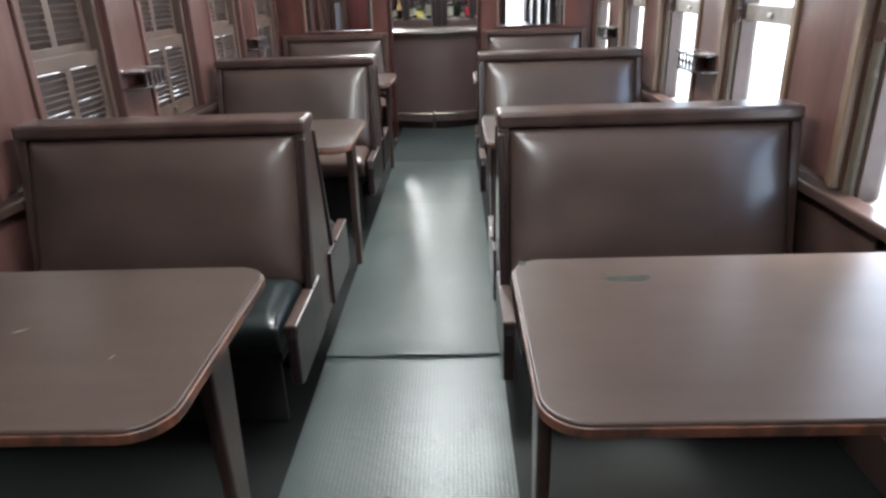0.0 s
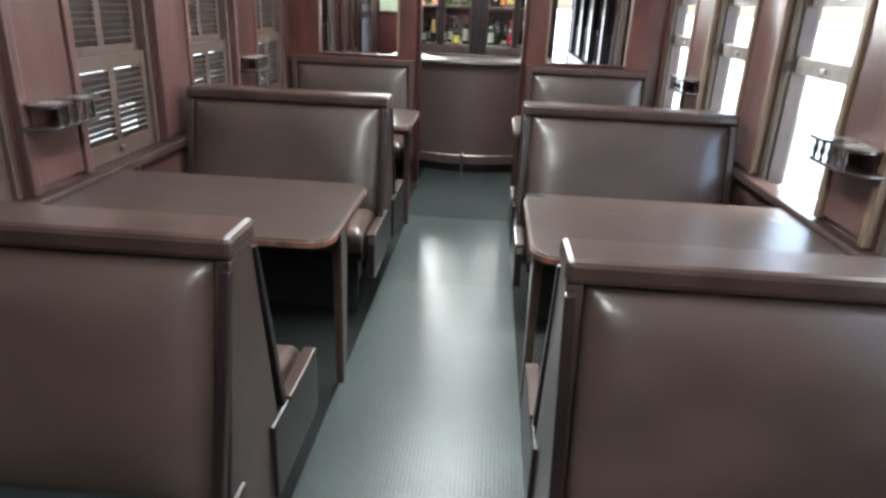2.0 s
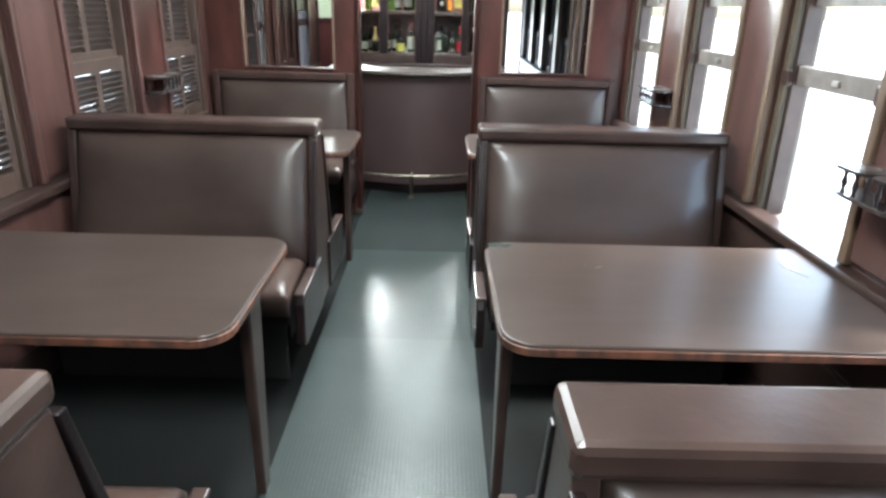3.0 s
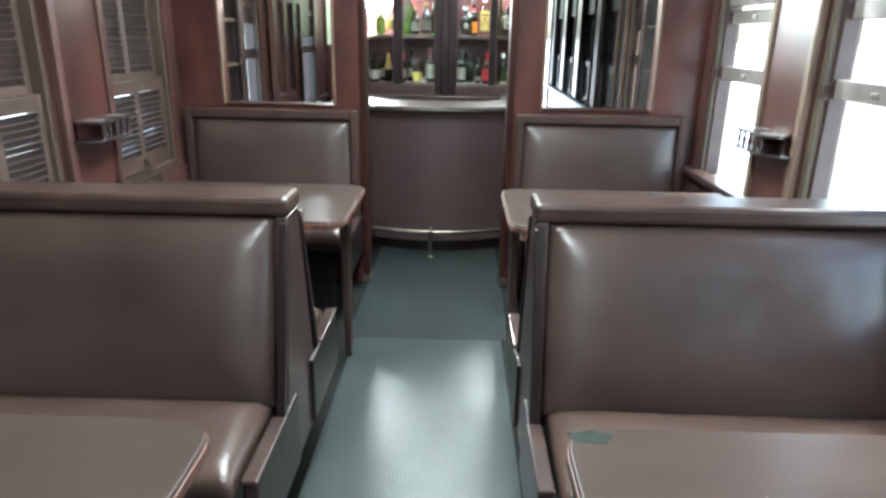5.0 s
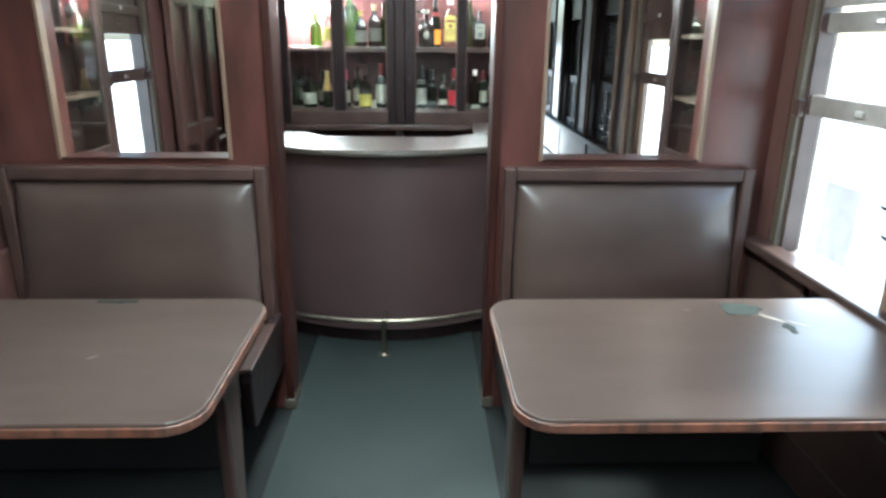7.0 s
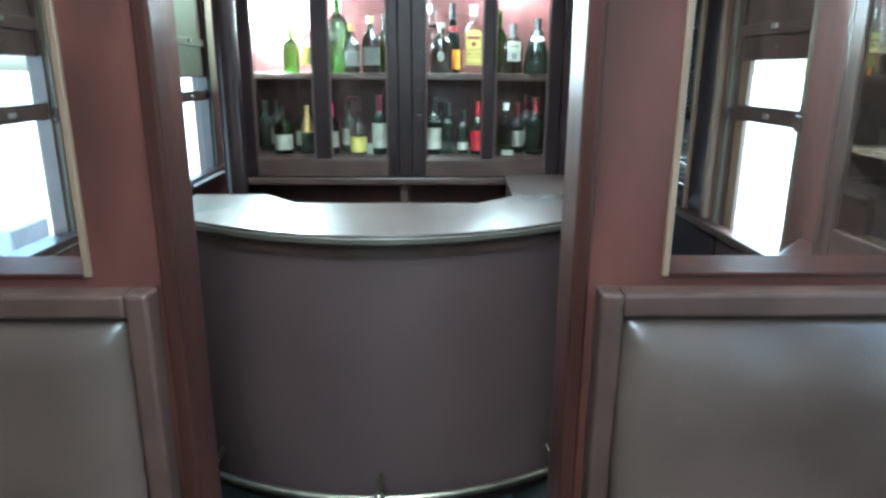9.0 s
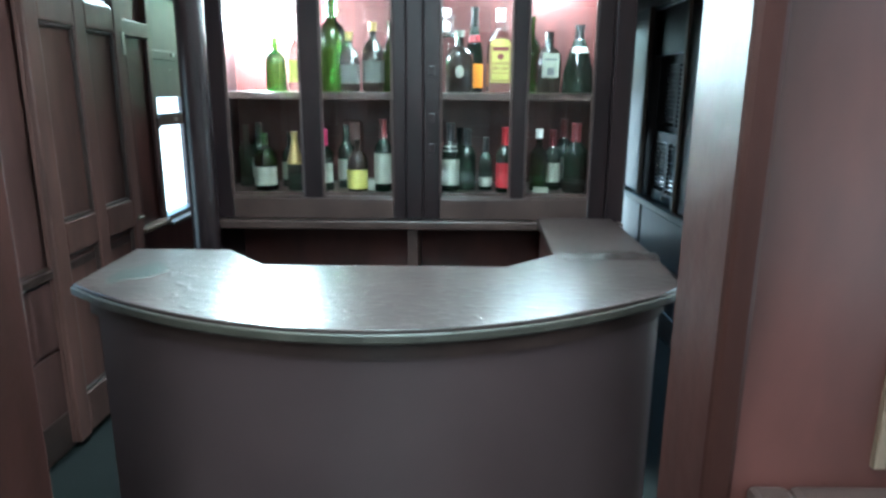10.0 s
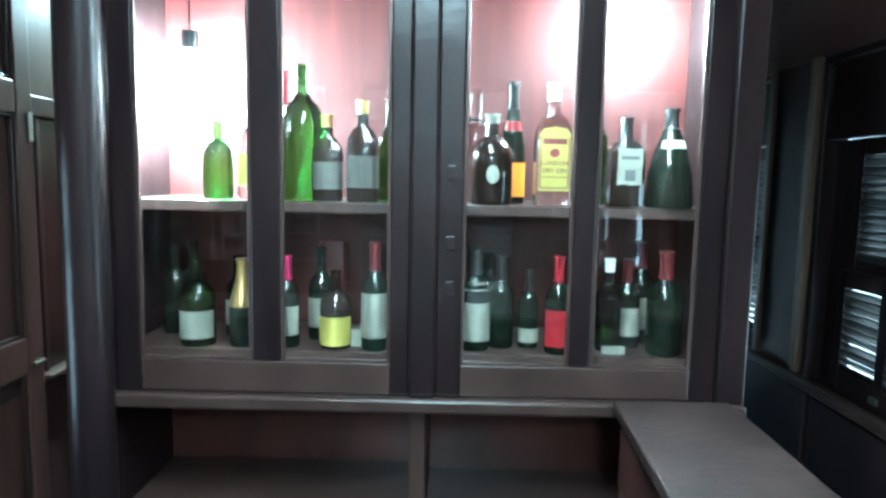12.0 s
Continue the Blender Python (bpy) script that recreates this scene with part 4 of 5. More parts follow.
for a, b in ((PANES[0][0], PANES[1][1]), (PANES[2][0], PANES[3][1])):
    inner = PANES[0][1], PANES[1][0]
    if a > -0.5:
        inner = PANES[2][1], PANES[3][0]
    lo_, hi_ = (-0.953, -0.197) if a < -0.5 else (-0.193, 0.528)
    for q0, q1, z0, z1 in ((lo_, a, 0.965, 2.09), (b, hi_, 0.965, 2.09), (inner[0], inner[1], 1.0455, 2.0295)):
        part("door_stile", boxes((q0, q1, CF, CF + 0.032, z0, z1), bevel=0.004), BLACKWOOD, cab, "black varnished door stile")
    for z0, z1 in ((0.965, 1.045), (2.03, 2.09)):
        part("door_rail", boxes((a + 0.0005, b - 0.0005, CF + 0.0005, CF + 0.0315, z0, z1), bevel=0.004), DARKWOOD, cab)
    for p0, p1 in ((a, inner[0]), (inner[1], b)):
        pane = part("pane", boxes((p0 + 0.001, p1 - 0.001, CF + 0.014, CF + 0.018, 1.046, 2.029)), PANE, cab, "clear glass pane")
        pane.visible_shadow = False
        part("glazing_bead", boxes((p0, p0 + 0.008, CF + 0.002, CF + 0.013, 1.045, 2.03), (p1 - 0.008, p1, CF + 0.002, CF + 0.013, 1.045, 2.03), (p0 + 0.008, p1 - 0.008, CF + 0.002, CF + 0.013, 1.045, 1.053), bevel=0.002), DARKWOOD, cab)
part("centre_post", boxes((-0.232, -0.160, CF - 0.014, CF - 0.001, 0.965, 2.09), bevel=0.010), BLACKWOOD, cab, "black rounded post where the doors meet")
for z in (1.22, 1.33, 1.50):
    part("lock_plate", boxes((-0.142, -0.122, CF - 0.006, CF - 0.0005, z, z + 0.035), bevel=0.002), BLACKWOOD, cab, "small blackened lock plate")
post = part("column", lathe([(0.058, 0.0), (0.058, 0.10), (0.050, 0.13), (0.050, 2.2), (0.058, 2.26), (0.058, TOP - 0.001)], 24, (-0.972, 7.955, 0)), BLACKWOOD, smooth=True)
tagged(post, "dark polished round wooden column beside the cabinet", "column")
for x, z, shine in ((-0.855, 1.725, LAMP), (0.345, 1.935, WEAKLAMP)):
    lamp = thing("cabinet_lamp", "bright white bulb hanging inside the bottle cabinet", "lamp", (x, CB - 0.12, z), "bulbs in the bottle cabinet")
    part("bulb", lathe([(0.012, z - 0.075), (0.036, z - 0.062), (0.050, z - 0.025), (0.050, z + 0.03), (0.036, z + 0.085), (0.020, z + 0.115)], 20, (x, CB - 0.12, 0)), shine, lamp, "glowing glass bulb", smooth=True)
    part("socket", lathe([(0.022, z + 0.1155), (0.024, z + 0.13), (0.022, z + 0.165), (0.006, z + 0.17)], 16, (x, CB - 0.12, 0)), BLACKFOIL, lamp, smooth=True)
    part("cord", tube([(x, CB - 0.12, z + 0.169), (x, CB - 0.12, 2.099)], 0.003, 6), BLACKFOIL, lamp)


# ---- ceiling lights ----
weak, n_, k_, b_ = shader("weak_tube_glow", 0.5)
b_.inputs["Emission Color"].default_value = (1.0, 0.985, 0.96, 1)
b_.inputs["Emission Strength"].default_value = TUBE * 0.8
glow, n_, k_, b_ = shader("tube_glow", 0.5)
b_.inputs["Emission Color"].default_value = (1.0, 0.985, 0.96, 1)
b_.inputs["Emission Strength"].default_value = TUBE
# Fill for the bar, kept out of view above the counter.
dim, n_, k_, b_ = shader("bar_fill_glow", 0.5)
b_.inputs["Emission Color"].default_value = (1.0, 0.985, 0.96, 1)
b_.inputs["Emission Strength"].default_value = TUBE * 0.95
# Unseen lights: the aisle ones assumed, the last added to brighten the bar.
for y, shine in ((0.15, weak), (2.2, glow), (4.25, glow), (5.50, weak), (7.08, dim)):
    f = thing("ceiling_light", "unseen broad white ceiling light with a frosted cover, assumed overhead", "ceiling light", (MID, y, TOP), "ceiling lights along the aisle")
    part("tray", boxes((MID - 0.185, MID + 0.185, y - 0.625, y + 0.625, TOP - 0.035, TOP - 0.001), bevel=0.006), CEILING, f)
    part("diffuser", boxes((MID - 0.165, MID + 0.165, y - 0.60, y + 0.60, TOP - 0.075, TOP - 0.036), bevel=0.014), shine, f, "frosted glowing cover")


# ---- bottles ----
def wine(r, h):
    return [(r * 0.92, 0), (r, 0.006), (r, h * 0.56), (r * 0.93, h * 0.63), (r * 0.62, h * 0.69), (r * 0.40, h * 0.74), (r * 0.36, h * 0.80), (r * 0.36, h * 0.97), (r * 0.41, h * 0.972), (r * 0.41, h)]


def champagne(r, h):
    return [(r * 0.92, 0), (r, 0.006), (r, h * 0.42), (r * 0.95, h * 0.50), (r * 0.72, h * 0.62), (r * 0.48, h * 0.75), (r * 0.37, h * 0.86), (r * 0.36, h * 0.96), (r * 0.44, h * 0.965), (r * 0.42, h)]


def jug(r, h):
    return [(r * 0.9, 0), (r, 0.010), (r, h * 0.50), (r * 0.96, h * 0.60), (r * 0.70, h * 0.70), (r * 0.36, h * 0.76), (r * 0.30, h * 0.82), (r * 0.30, h * 0.97), (r * 0.36, h * 0.975), (r * 0.36, h)]


def stout(r, h):
    return [(r * 0.92, 0), (r, 0.008), (r, h * 0.52), (r * 0.94, h * 0.62), (r * 0.62, h * 0.72), (r * 0.32, h * 0.76), (r * 0.30, h * 0.86), (r * 0.30, h * 0.97), (r * 0.34, h * 0.975), (r * 0.34, h)]


def cone(r, h):
    return [(r, 0), (r, 0.02), (r * 0.90, h * 0.35), (r * 0.62, h * 0.62), (r * 0.36, h * 0.78), (r * 0.26, h * 0.84), (r * 0.26, h * 0.97), (r * 0.30, h * 0.975), (r * 0.30, h)]


def bottle(x, y, z, r, h, shape, glass, label_mat=None, cap=None, band=(0.14, 0.46), words="", neck=None, boxy=0.0, capline=0.74):
    b = thing("bottle", words or "dark glass wine bottle on the cabinet shelf", "bottle", (x, y, z), "bottles in the cabinet")
    prof = shape(r, h)
    bm = lathe(prof, 24)
    if boxy:
        for v in bm.verts:
            q = math.hypot(v.co.x, v.co.y)
            if q > r * 0.5:
                c = max(abs(v.co.x), abs(v.co.y)) / q
                k = 1 + boxy * (1 / c * 0.88 - 1)
                v.co.x *= k
                v.co.y *= k * 0.72
    bmesh.ops.translate(bm, verts=bm.verts[:], vec=(x, y, z))
    part("body", bm, glass, b, smooth=True)

    def ring(z0, z1, grow, arc, mat, name, lbl):
        bm = bmesh.new()
        n = 18
        rows = []
        for i in range(n + 1):
            a = radians(-90 - arc / 2 + arc * i / n)
            row = []
            for zz in (z0, z1):
                rr = np.interp(zz, [p[1] for p in prof], [p[0] for p in prof]) + grow
                px, py = rr * math.cos(a), rr * math.sin(a)
                if boxy:
                    c = max(abs(math.cos(a)), abs(math.sin(a)))
                    k = 1 + boxy * (1 / c * 0.88 - 1)
                    px, py = px * k, py * k * 0.72 - 0.001
                row.append(bm.verts.new((x + px, y + py, z + zz)))
            rows.append(row)
        for p, q in zip(rows, rows[1:]):
            bm.faces.new([p[0], q[0], q[1], p[1]])
        return part(name, bm, mat, b, lbl, smooth=True)

    tag = None
    if label_mat:
        tag = ring(h * band[0], h * band[1], 0.0008, 150, label_mat, "paper_label", "")
    if neck:
        ring(h * 0.60, h * 0.68, 0.0012, 110, neck, "neck_label", "")
    if cap:
        tops = [(p[0] + 0.0012, p[1]) for p in prof if p[1] >= h * capline]
        first = np.interp(h * capline, [p[1] for p in prof], [p[0] for p in prof]) + 0.0012
        bm = lathe([(first, h * capline)] + tops + [(tops[-1][0], h + 0.0015)], 18, (x, y, z))
        part("foil", bm, cap, b, smooth=True)
    return b, tag


def lettering(text, size, x, y, z, mat, parent):
    """Words in the built-in font as a flat mesh facing the saloon."""
    cu = bpy.data.curves.new("words", "FONT")
    cu.body, cu.size, cu.align_x, cu.align_y, cu.extrude, cu.offset = text, size, "CENTER", "CENTER", 0.0003, 0.0003
    tmp = bpy.data.objects.new("words", cu)
    scene.collection.objects.link(tmp)
    mesh = bpy.data.meshes.new_from_object(tmp.evaluated_get(bpy.context.evaluated_depsgraph_get()))
    bpy.data.objects.remove(tmp)
    mesh.transform(Matrix.Translation((x, y, z)) @ Matrix.Rotation(radians(90), 4, "X"))
    mesh.materials.clear()
    mesh.materials.append(mat)
    ob = new("words", mesh)
    ob.parent = parent
    ob.matrix_parent_inverse = Matrix.Translation(-parent.location)
    return ob


U, L = 1.4405, 1.0625
FY, BY = 8.15, 8.26
bottle(-0.731, FY, U, 0.038, 0.20, stout, GREENGLASS, words="squat green glass bottle on the upper shelf")
bottle(-0.655, FY + 0.03, U, 0.034, 0.25, stout, CLEARGLASS, YELLOW, words="clear bottle with a yellow label on the shelf")
bottle(-0.585, BY, U, 0.036, 0.34, wine, DARKGLASS, CREAM, REDFOIL, words="tall dark bottle with red foil behind the jug")
bottle(-0.513, FY, U, 0.060, 0.340, jug, GREENGLASS, words="large bright green glass jug bottle without label")
bottle(-0.446, FY - 0.02, U, 0.043, 0.215, stout, BROWNGLASS, FADED, GOLDFOIL, boxy=0.6, capline=0.86, words="squat brown bottle with a faded label")
bottle(-0.357, FY - 0.02, U, 0.045, 0.250, stout, BROWNGLASS, FADED, GOLDFOIL, boxy=0.6, capline=0.88, words="squat brown bottle with gold neck and faded label")
bottle(-0.30, BY, U, 0.034, 0.27, wine, GREENGLASS, words="green glass bottle at the back of the shelf")
bottle(-0.070, BY, U, 0.060, 0.29, jug, CLEARGLASS, words="clear round glass decanter at the back")
bottle(-0.031, FY - 0.02, U, 0.053, 0.224, stout, BROWNGLASS, None, CREAM, neck=None, capline=0.9, words="dark round liqueur bottle with an oval label")
bottle(0.028, FY + 0.06, U, 0.034, 0.315, champagne, DARKGLASS, ORANGE, BLACKFOIL, band=(0.06, 0.34), neck=REDFOIL, capline=0.78, words="dark sparkling wine bottle with an orange label")
gin, tag = bottle(0.120, FY - 0.03, U, 0.052, 0.300, stout, CLEARGLASS, None, WHITECAP, boxy=0.75, capline=0.86, words="clear gin bottle with a large yellow label")
bottle(0.305, FY - 0.02, U, 0.052, 0.222, stout, BROWNGLASS, None, None, boxy=0.7, words="square dark bottle with a torn white label")
bottle(0.418, FY - 0.02, U, 0.060, 0.245, cone, DARKGLASS, None, BLACKFOIL, neck=WHITECAP, capline=0.80, words="dark cone-shaped bottle on the upper shelf")
bottle(0.255, BY, U, 0.036, 0.29, wine, GREENGLASS, words="green glass bottle at the back of the shelf")
for bx, by, bz, w, hh, mat_, who in ((-0.031, FY - 0.0745, U + 0.075, 0.032, 0.045, CREAM, "oval"), (0.120, FY - 0.0672, U + 0.115, 0.076, 0.155, YELLOW, "gin"), (0.308, FY - 0.0582, U + 0.100, 0.062, 0.090, CREAM, "torn")):
    owner = {"oval": bpy.data.objects["bottle.008"], "gin": gin, "torn": bpy.data.objects["bottle.011"]}[who]
    if who == "oval":
        part("paper_label", extruded([(bx + w / 2 * math.cos(a), bz + hh / 2 * math.sin(a)) for a in np.linspace(0, math.tau, 20)[:-1]], "y", by, by + 0.001), mat_, owner)
    elif who == "torn":
        part("paper_label", extruded([(bx + w / 2 * u, bz + hh / 2 * v) for u, v in ((-1, -1), (-0.4, -0.94), (0.1, -1.02), (1, -0.95), (0.96, -0.2), (1.03, 0.3), (0.95, 1), (0.2, 0.97), (-0.98, 1.0))], "y", by, by + 0.001), mat_, owner)
        part("code_mark", boxes((bx - 0.012, bx + 0.014, by - 0.0006, by, bz - 0.035, bz - 0.008)), DARKINK, owner)
        part("text_bar", boxes((bx - 0.022, bx + 0.022, by - 0.0006, by, bz + 0.018, bz + 0.026)), DARKINK, owner)
    else:
        t_ = part("paper_label", extruded([(bx + u * w / 2, bz + v * hh / 2) for u, v in ((-1, -1), (1, -1), (1, 0.78), (0.75, 0.95), (0, 1.02), (-0.75, 0.95), (-1, 0.78))], "y", by, by + 0.001), mat_, owner)
        part("label_border", boxes((bx - 0.036, bx - 0.033, by - 0.0006, by, bz - 0.07, bz + 0.055), (bx + 0.033, bx + 0.036, by - 0.0006, by, bz - 0.07, bz + 0.055), (bx - 0.033, bx + 0.033, by - 0.0006, by, bz - 0.072, bz - 0.069), (bx - 0.033, bx + 0.033, by - 0.0006, by, bz - 0.045, bz - 0.043)), REDINK, owner)
        part("brand_shape", boxes((bx - 0.029, bx + 0.029, by - 0.0008, by, bz + 0.036, bz + 0.050)), REDINK, owner, "plain red bar across the label")
        part("emblem", extruded([(bx + 0.012 * math.cos(a), bz + 0.015 + 0.011 * math.sin(a)) for a in np.linspace(0, math.tau, 14)[:-1]], "y", by - 0.0008, by), REDINK, owner)
        lettering("LONDON", 0.0150, bx, by - 0.0008, bz - 0.010, REDINK, owner)
        lettering("DRY GIN", 0.0150, bx, by - 0.0008, bz - 0.028, REDINK, owner)
# lower shelf
bottle(-0.895, BY, L, 0.034, 0.245, wine, DARKGLASS)
bottle(-0.842, BY, L, 0.034, 0.255, wine, DARKGLASS, CREAM)
bottle(-0.783, FY - 0.02, L, 0.045, 0.222, stout, GREENGLASS, CREAM, None, band=(0.10, 0.42), words="round green bottle with a broad cream label")
bottle(-0.712, BY - 0.02, L, 0.034, 0.22, wine, DARKGLASS, CREAM, words="dark wine bottle with a cream and red label")
bottle(-0.668, FY - 0.02, L, 0.032, 0.225, champagne, DARKGLASS, None, GOLDFOIL, capline=0.46, words="sparkling wine bottle with a long gold foil neck")
bottle(-0.552, FY - 0.02, L, 0.033, 0.235, wine, DARKGLASS, CREAM, PINKFOIL, words="dark wine bottle with pink foil and cream label")
bottle(-0.480, BY - 0.04, L, 0.034, 0.250, wine, DARKGLASS, CREAM)
bottle(-0.425, FY - 0.02, L, 0.041, 0.200, stout, BROWNGLASS, YELLOW, None, band=(0.05, 0.42), words="squat brown bottle with a yellow label")
bottle(-0.322, FY - 0.03, L, 0.035, 0.275, wine, DARKGLASS, CREAM, DULLFOIL, band=(0.12, 0.54), words="dark wine bottle with dull red foil and cream label")
bottle(-0.062, FY - 0.01, L, 0.037, 0.262, wine, DARKGLASS, CREAM, BLACKFOIL, neck=CREAM, band=(0.10, 0.48), words="dark wine bottle with neck label and cream label")
bottle(0.006, FY + 0.02, L, 0.034, 0.238, wine, DARKGLASS, None, BLACKFOIL)
bottle(-0.025, BY, L, 0.034, 0.24, wine, DARKGLASS, CREAM)
bottle(0.079, FY + 0.02, L, 0.027, 0.205, wine, DARKGLASS, CREAM, BLACKFOIL, band=(0.08, 0.26))
bottle(0.149, FY - 0.03, L, 0.034, 0.248, wine, DARKGLASS, REDFOIL, REDFOIL, band=(0.08, 0.46), words="dark wine bottle with bright red foil and label")
bottle(0.287, FY + 0.01, L, 0.034, 0.240, wine, GREENGLASS, None, WHITECAP, band=(0.04, 0.3), capline=0.86, words="green wine bottle with a white cap")
bottle(0.347, FY + 0.05, L, 0.034, 0.235, wine, DARKGLASS, CREAM, DULLFOIL)
bottle(0.400, BY, L, 0.034, 0.275, wine, DARKGLASS, CREAM, DULLFOIL)
bottle(0.425, FY - 0.02, L, 0.046, 0.265, wine, DARKGLASS, None, DULLFOIL, words="broad dark wine bottle with dull red foil")
tin = part("red_tin", boxes((-0.512, -0.430, 8.33, 8.385, L, 1.325), bevel=0.022), CABINETRED, smooth=True)
tagged(tin, "dull red rounded tin behind the wine bottles", "tin")
box_ = part("small_carton", boxes((-0.385, -0.352, 8.13, 8.16, L, L + 0.045), bevel=0.002), CREAM)
tagged(box_, "small white carton between the wine bottles", "carton")
card = part("price_card", boxes((0.262, 0.322, 8.105, 8.108, L, L + 0.022), bevel=0.0008), CREAM)
tagged(card, "small cream card leaning before a bottle", "card")


# ---- corner cupboards behind the partition ----
def corner_cupboard(x_face, x_wall, d):
    c = thing("corner_cupboard", "tall dark cupboard with a polished glass door and shelves", "cupboard", (x_face, 6.6, 0), "cupboards behind the partition")
    y0, y1 = PB + 0.014, 6.78
    xs = sorted((x_face, x_wall))
    part("carcass", boxes(xs + [y0, y0 + 0.02, 0, 2.2], xs + [y1 - 0.02, y1, 0, 2.2], sorted((x_wall, x_wall - d * 0.015)) + [y0 + 0.02, y1 - 0.02, 0, 2.2]), DARKWOOD, c)
    for z in (0.02, 0.5, 0.98, 1.24, 1.50, 1.76, 2.18):
        part("shelf", boxes(sorted((x_face + d * 0.03, x_wall - d * 0.016)) + [y0 + 0.021, y1 - 0.021, z, z + 0.018], bevel=0.002), TANWOOD, c, "pale worn shelf edge")
    door = part("door", boxes(sorted((x_face, x_face + d * 0.024)) + [y0 + 0.02, y0 + 0.034, 0, 2.2], sorted((x_face, x_face + d * 0.024)) + [y1 - 0.075, y1 - 0.02, 0, 2.2], sorted((x_face, x_face + d * 0.024)) + [y0 + 0.034, y1 - 0.075, 0.0, 1.03], bevel=0.004), DARKWOOD, c)
    pane = part("pane", boxes(sorted((x_face + d * 0.008, x_face + d * 0.012)) + [y0 + 0.035, y1 - 0.076, 1.031, 2.2]), THICKPANE, door, "polished glass pane")
    pane.visible_shadow = False
    part("base", extruded([(x, y) for x, y in ((x_face - d * 0.50, y0 + 0.002), (x_face - d * 0.004, y0 + 0.002), (x_face - d * 0.004, 6.79), (x_wall - d * 0.01, 6.79), (x_wall - d * 0.01, 7.06))], "z", 0.0, 0.868), DARKWOOD, c)
    part("base_top", extruded([(x, y) for x, y in ((x_face - d * 0.56, y0 + 0.002), (x_face - d * 0.003, y0 + 0.002), (x_face - d * 0.003, 6.785), (x_wall - d * 0.005, 6.785), (x_wall - d * 0.005, 7.12))], "z", 0.87, 0.898, bevel=0.004), MAHOGANY, c, "three-cornered varnished top")
    return c


corner_cupboard(1.04, 1.21, 1)
corner_cupboard(-1.43, -1.59, -1)
# ---- bar side walls and doors ----
back = setting("wall_bar_back", boxes((XL - 0.018, -1.002, 10.3, 10.36, 0, TOP), (-1.0, 0.604, CB + 0.004, CB + 0.06, 0, TOP), (-1.06, -1.002, CB + 0.004, 10.29, 0, TOP)), DARKWOOD, "dark panelled wall behind the bottle cabinet", "wall")


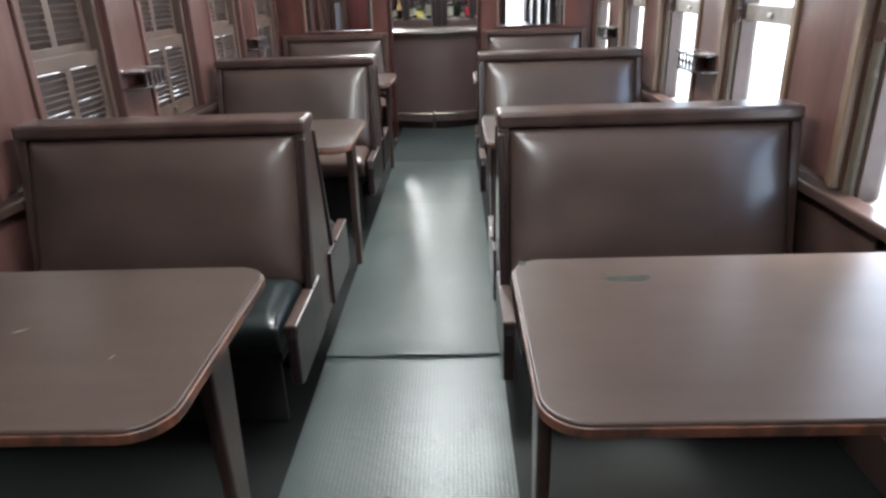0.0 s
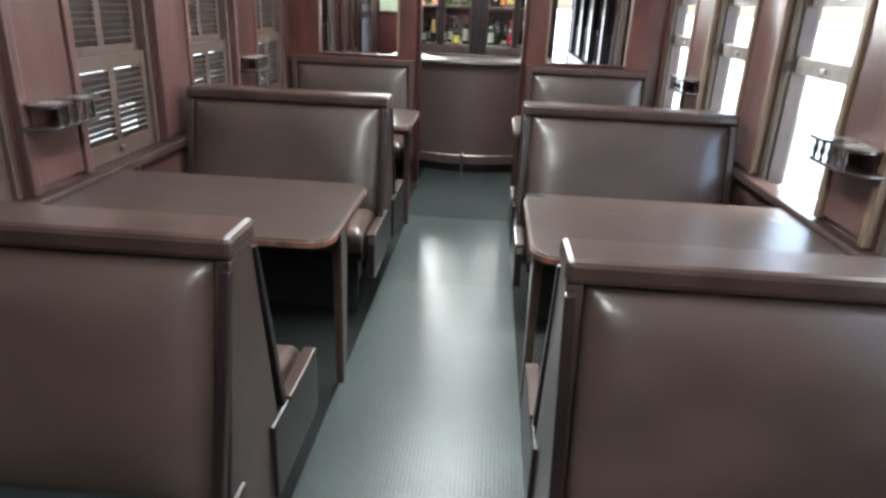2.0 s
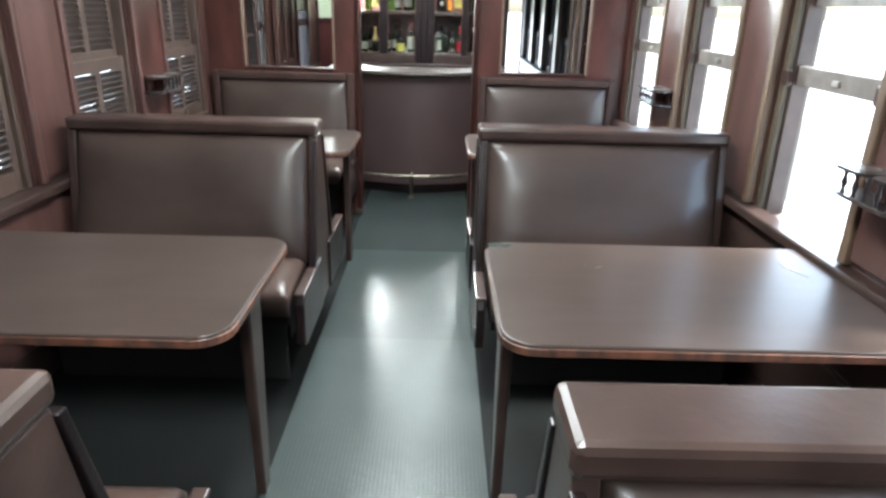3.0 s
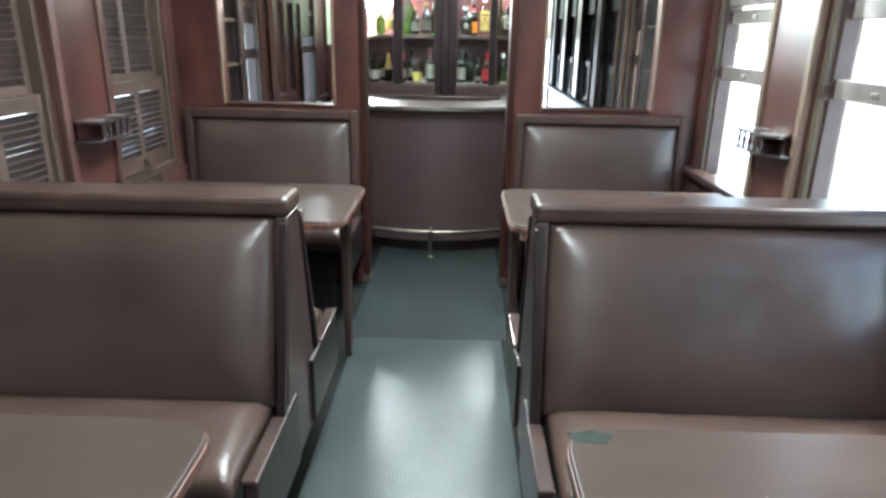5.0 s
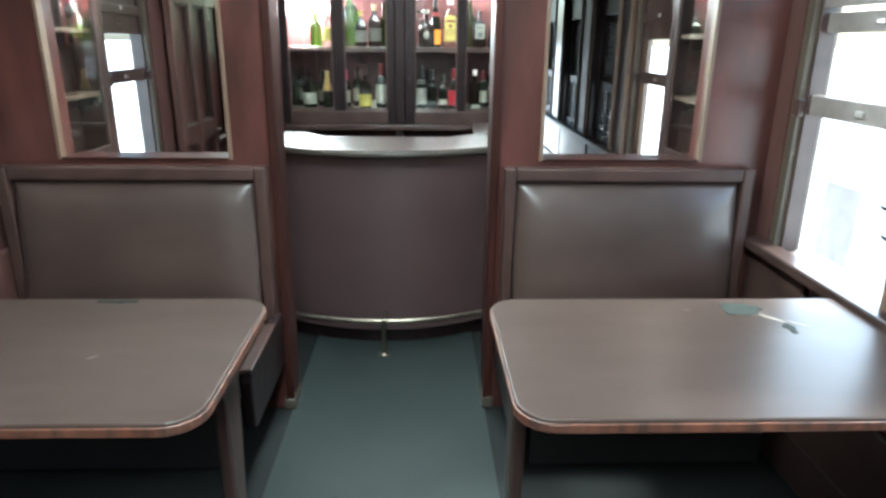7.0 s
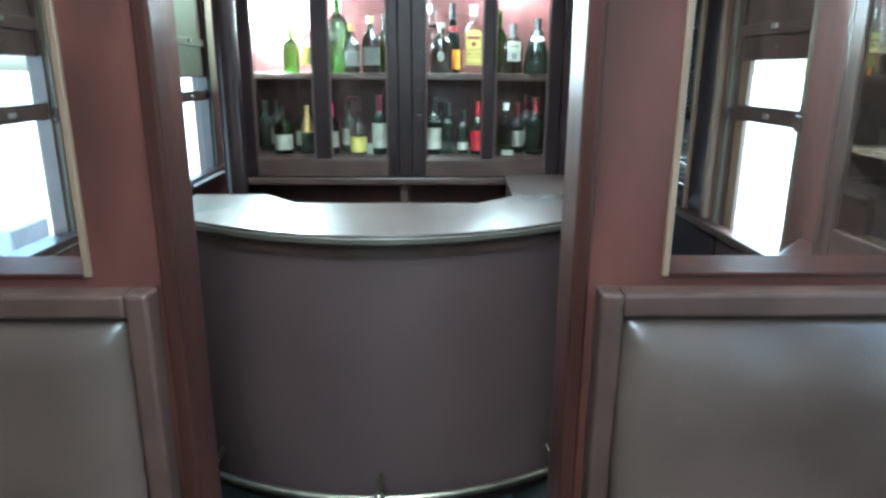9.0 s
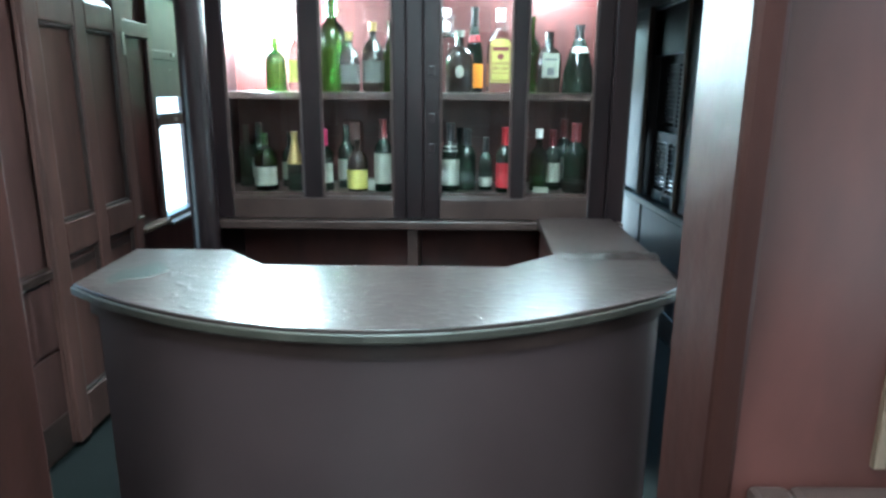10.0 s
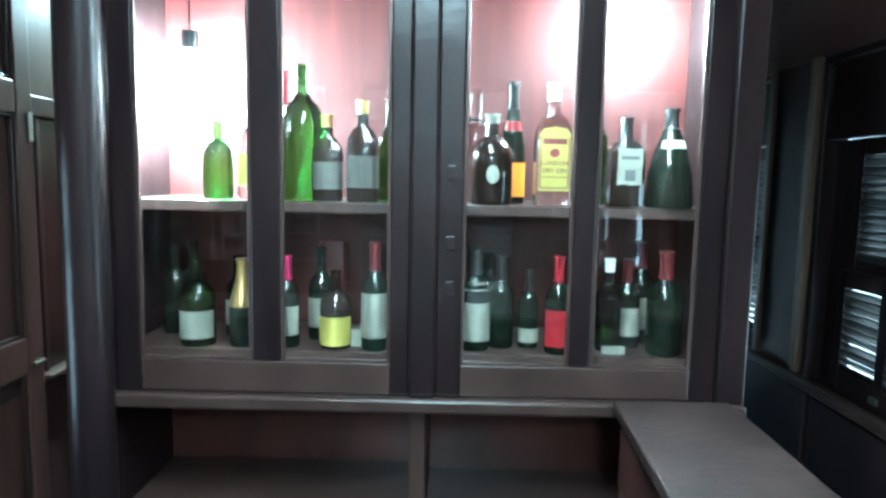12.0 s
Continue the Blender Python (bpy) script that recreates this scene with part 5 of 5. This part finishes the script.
def panelled_door(number, y0, y1, z1):
    """A tall door of two columns and three rows of sunk panels, each with a moulding round it."""
    x = -1.60
    dr = thing("door_%d" % number, "closed dark mahogany door with tall sunk panels", "door", (x, (y0 + y1) / 2, 0), kind="structure")
    part("leaf", boxes((x - 0.018, x - 0.002, y0, y1, 0.02, z1), bevel=0.003), DOORWOOD, dr)
    m_ = (y0 + y1) / 2
    for a, b in ((y0, y0 + 0.085), (y1 - 0.085, y1), (m_ - 0.042, m_ + 0.042)):
        part("stile", boxes((x - 0.002, x + 0.024, a, b, 0.02, z1), bevel=0.006), DOORWOOD, dr)
    rails = ((0.03, 0.20), (0.80, 0.93), (1.69, 1.80), (z1 - 0.10, z1))
    for z0, z2 in rails:
        for a, b in ((y0 + 0.085, m_ - 0.042), (m_ + 0.042, y1 - 0.085)):
            part("cross_rail", boxes((x - 0.002, x + 0.0235, a + 0.0005, b - 0.0005, z0, z2), bevel=0.006), DOORWOOD, dr)
    for (_, z0), (z2, _) in zip(rails, rails[1:]):
        for a, b in ((y0 + 0.085, m_ - 0.042), (m_ + 0.042, y1 - 0.085)):
            part("moulding", boxes((x - 0.002, x + 0.016, a + 0.001, a + 0.014, z0 + 0.001, z2 - 0.001), (x - 0.002, x + 0.016, b - 0.014, b - 0.001, z0 + 0.001, z2 - 0.001), (x - 0.002, x + 0.016, a + 0.014, b - 0.014, z0 + 0.001, z0 + 0.014), (x - 0.002, x + 0.016, a + 0.014, b - 0.014, z2 - 0.014, z2 - 0.001), bevel=0.005), DARKWOOD, dr, "thin dark moulding round the panel")
    part("door_handle", tube([(x + 0.022, y1 - 0.04, 0.84), (x + 0.05, y1 - 0.04, 0.84), (x + 0.05, y1 - 0.10, 0.84)], 0.008, 8), BRASS, dr, "small brass handle")
    part("hinge", boxes((x + 0.0242, x + 0.029, y1 - 0.03, y1 - 0.004, 1.60, 1.70), bevel=0.002), METAL, dr, "small dull hinge")
    return dr


panelled_door(1, 8.00, 8.735, 2.2)
w = setting("wall_bar_panels", boxes((-1.645, -1.622, 8.775, 9.058, 0.765, 1.69), bevel=0.003), REDWALL, "red varnished panelling beside the bar window", "wall")
part("panel_header", boxes((-1.645, -1.600, 8.742, 9.058, 1.692, 1.765), bevel=0.006), MAHOGANY, w)
part("sill_strip", boxes((-1.645, -1.57, 8.76, 9.058, 0.742, 0.764), bevel=0.005), TANWOOD, w)
for a, b in ((8.790, 8.815), (9.028, 9.056)):
    part("stile", boxes((-1.6215, -1.604, a, b, 0.766, 1.690), bevel=0.005), MAHOGANY, w)
part("skirt_panel", boxes((-1.645, -1.612, 8.76, 9.70, 0.165, 0.722), bevel=0.004), MAHOGANY, w)

# ---- end of the side passage ----
# Invented lamp, out of view, that lifts the dark passage end.
passage_fill, n_, k_, b_ = shader("passage_fill_glow", 0.5)
b_.inputs["Emission Color"].default_value = (1.0, 0.985, 0.96, 1)
b_.inputs["Emission Strength"].default_value = TUBE * 8.0
f = thing("ceiling_light", "short unseen ceiling light added to brighten the side passage", "ceiling light", (-1.33, 9.9, TOP), "ceiling lights along the aisle")
part("tray", boxes((-1.40, -1.26, 9.72, 10.08, TOP - 0.035, TOP - 0.001), bevel=0.006), CEILING, f)
part("diffuser", boxes((-1.385, -1.275, 9.74, 10.06, TOP - 0.07, TOP - 0.036), bevel=0.014), passage_fill, f, "frosted glowing cover")
# Painted boards stand in for a green and red view outdoors.
end = setting("wall_passage_end", boxes((-1.595, -1.064, 10.272, 10.296, 0.0, 1.285), bevel=0.004), CABINETRED, "red panel at the passage end, standing in for the view outside", "wall")
part("panel_cap", boxes((-1.595, -1.064, 10.262, 10.296, 1.287, 1.315), bevel=0.004), DARKWOOD, end)
part("upper_board", boxes((-1.595, -1.064, 10.276, 10.296, 1.317, 2.30), bevel=0.004), PALEGREEN, end, "pale green board standing in for the bright view outside")
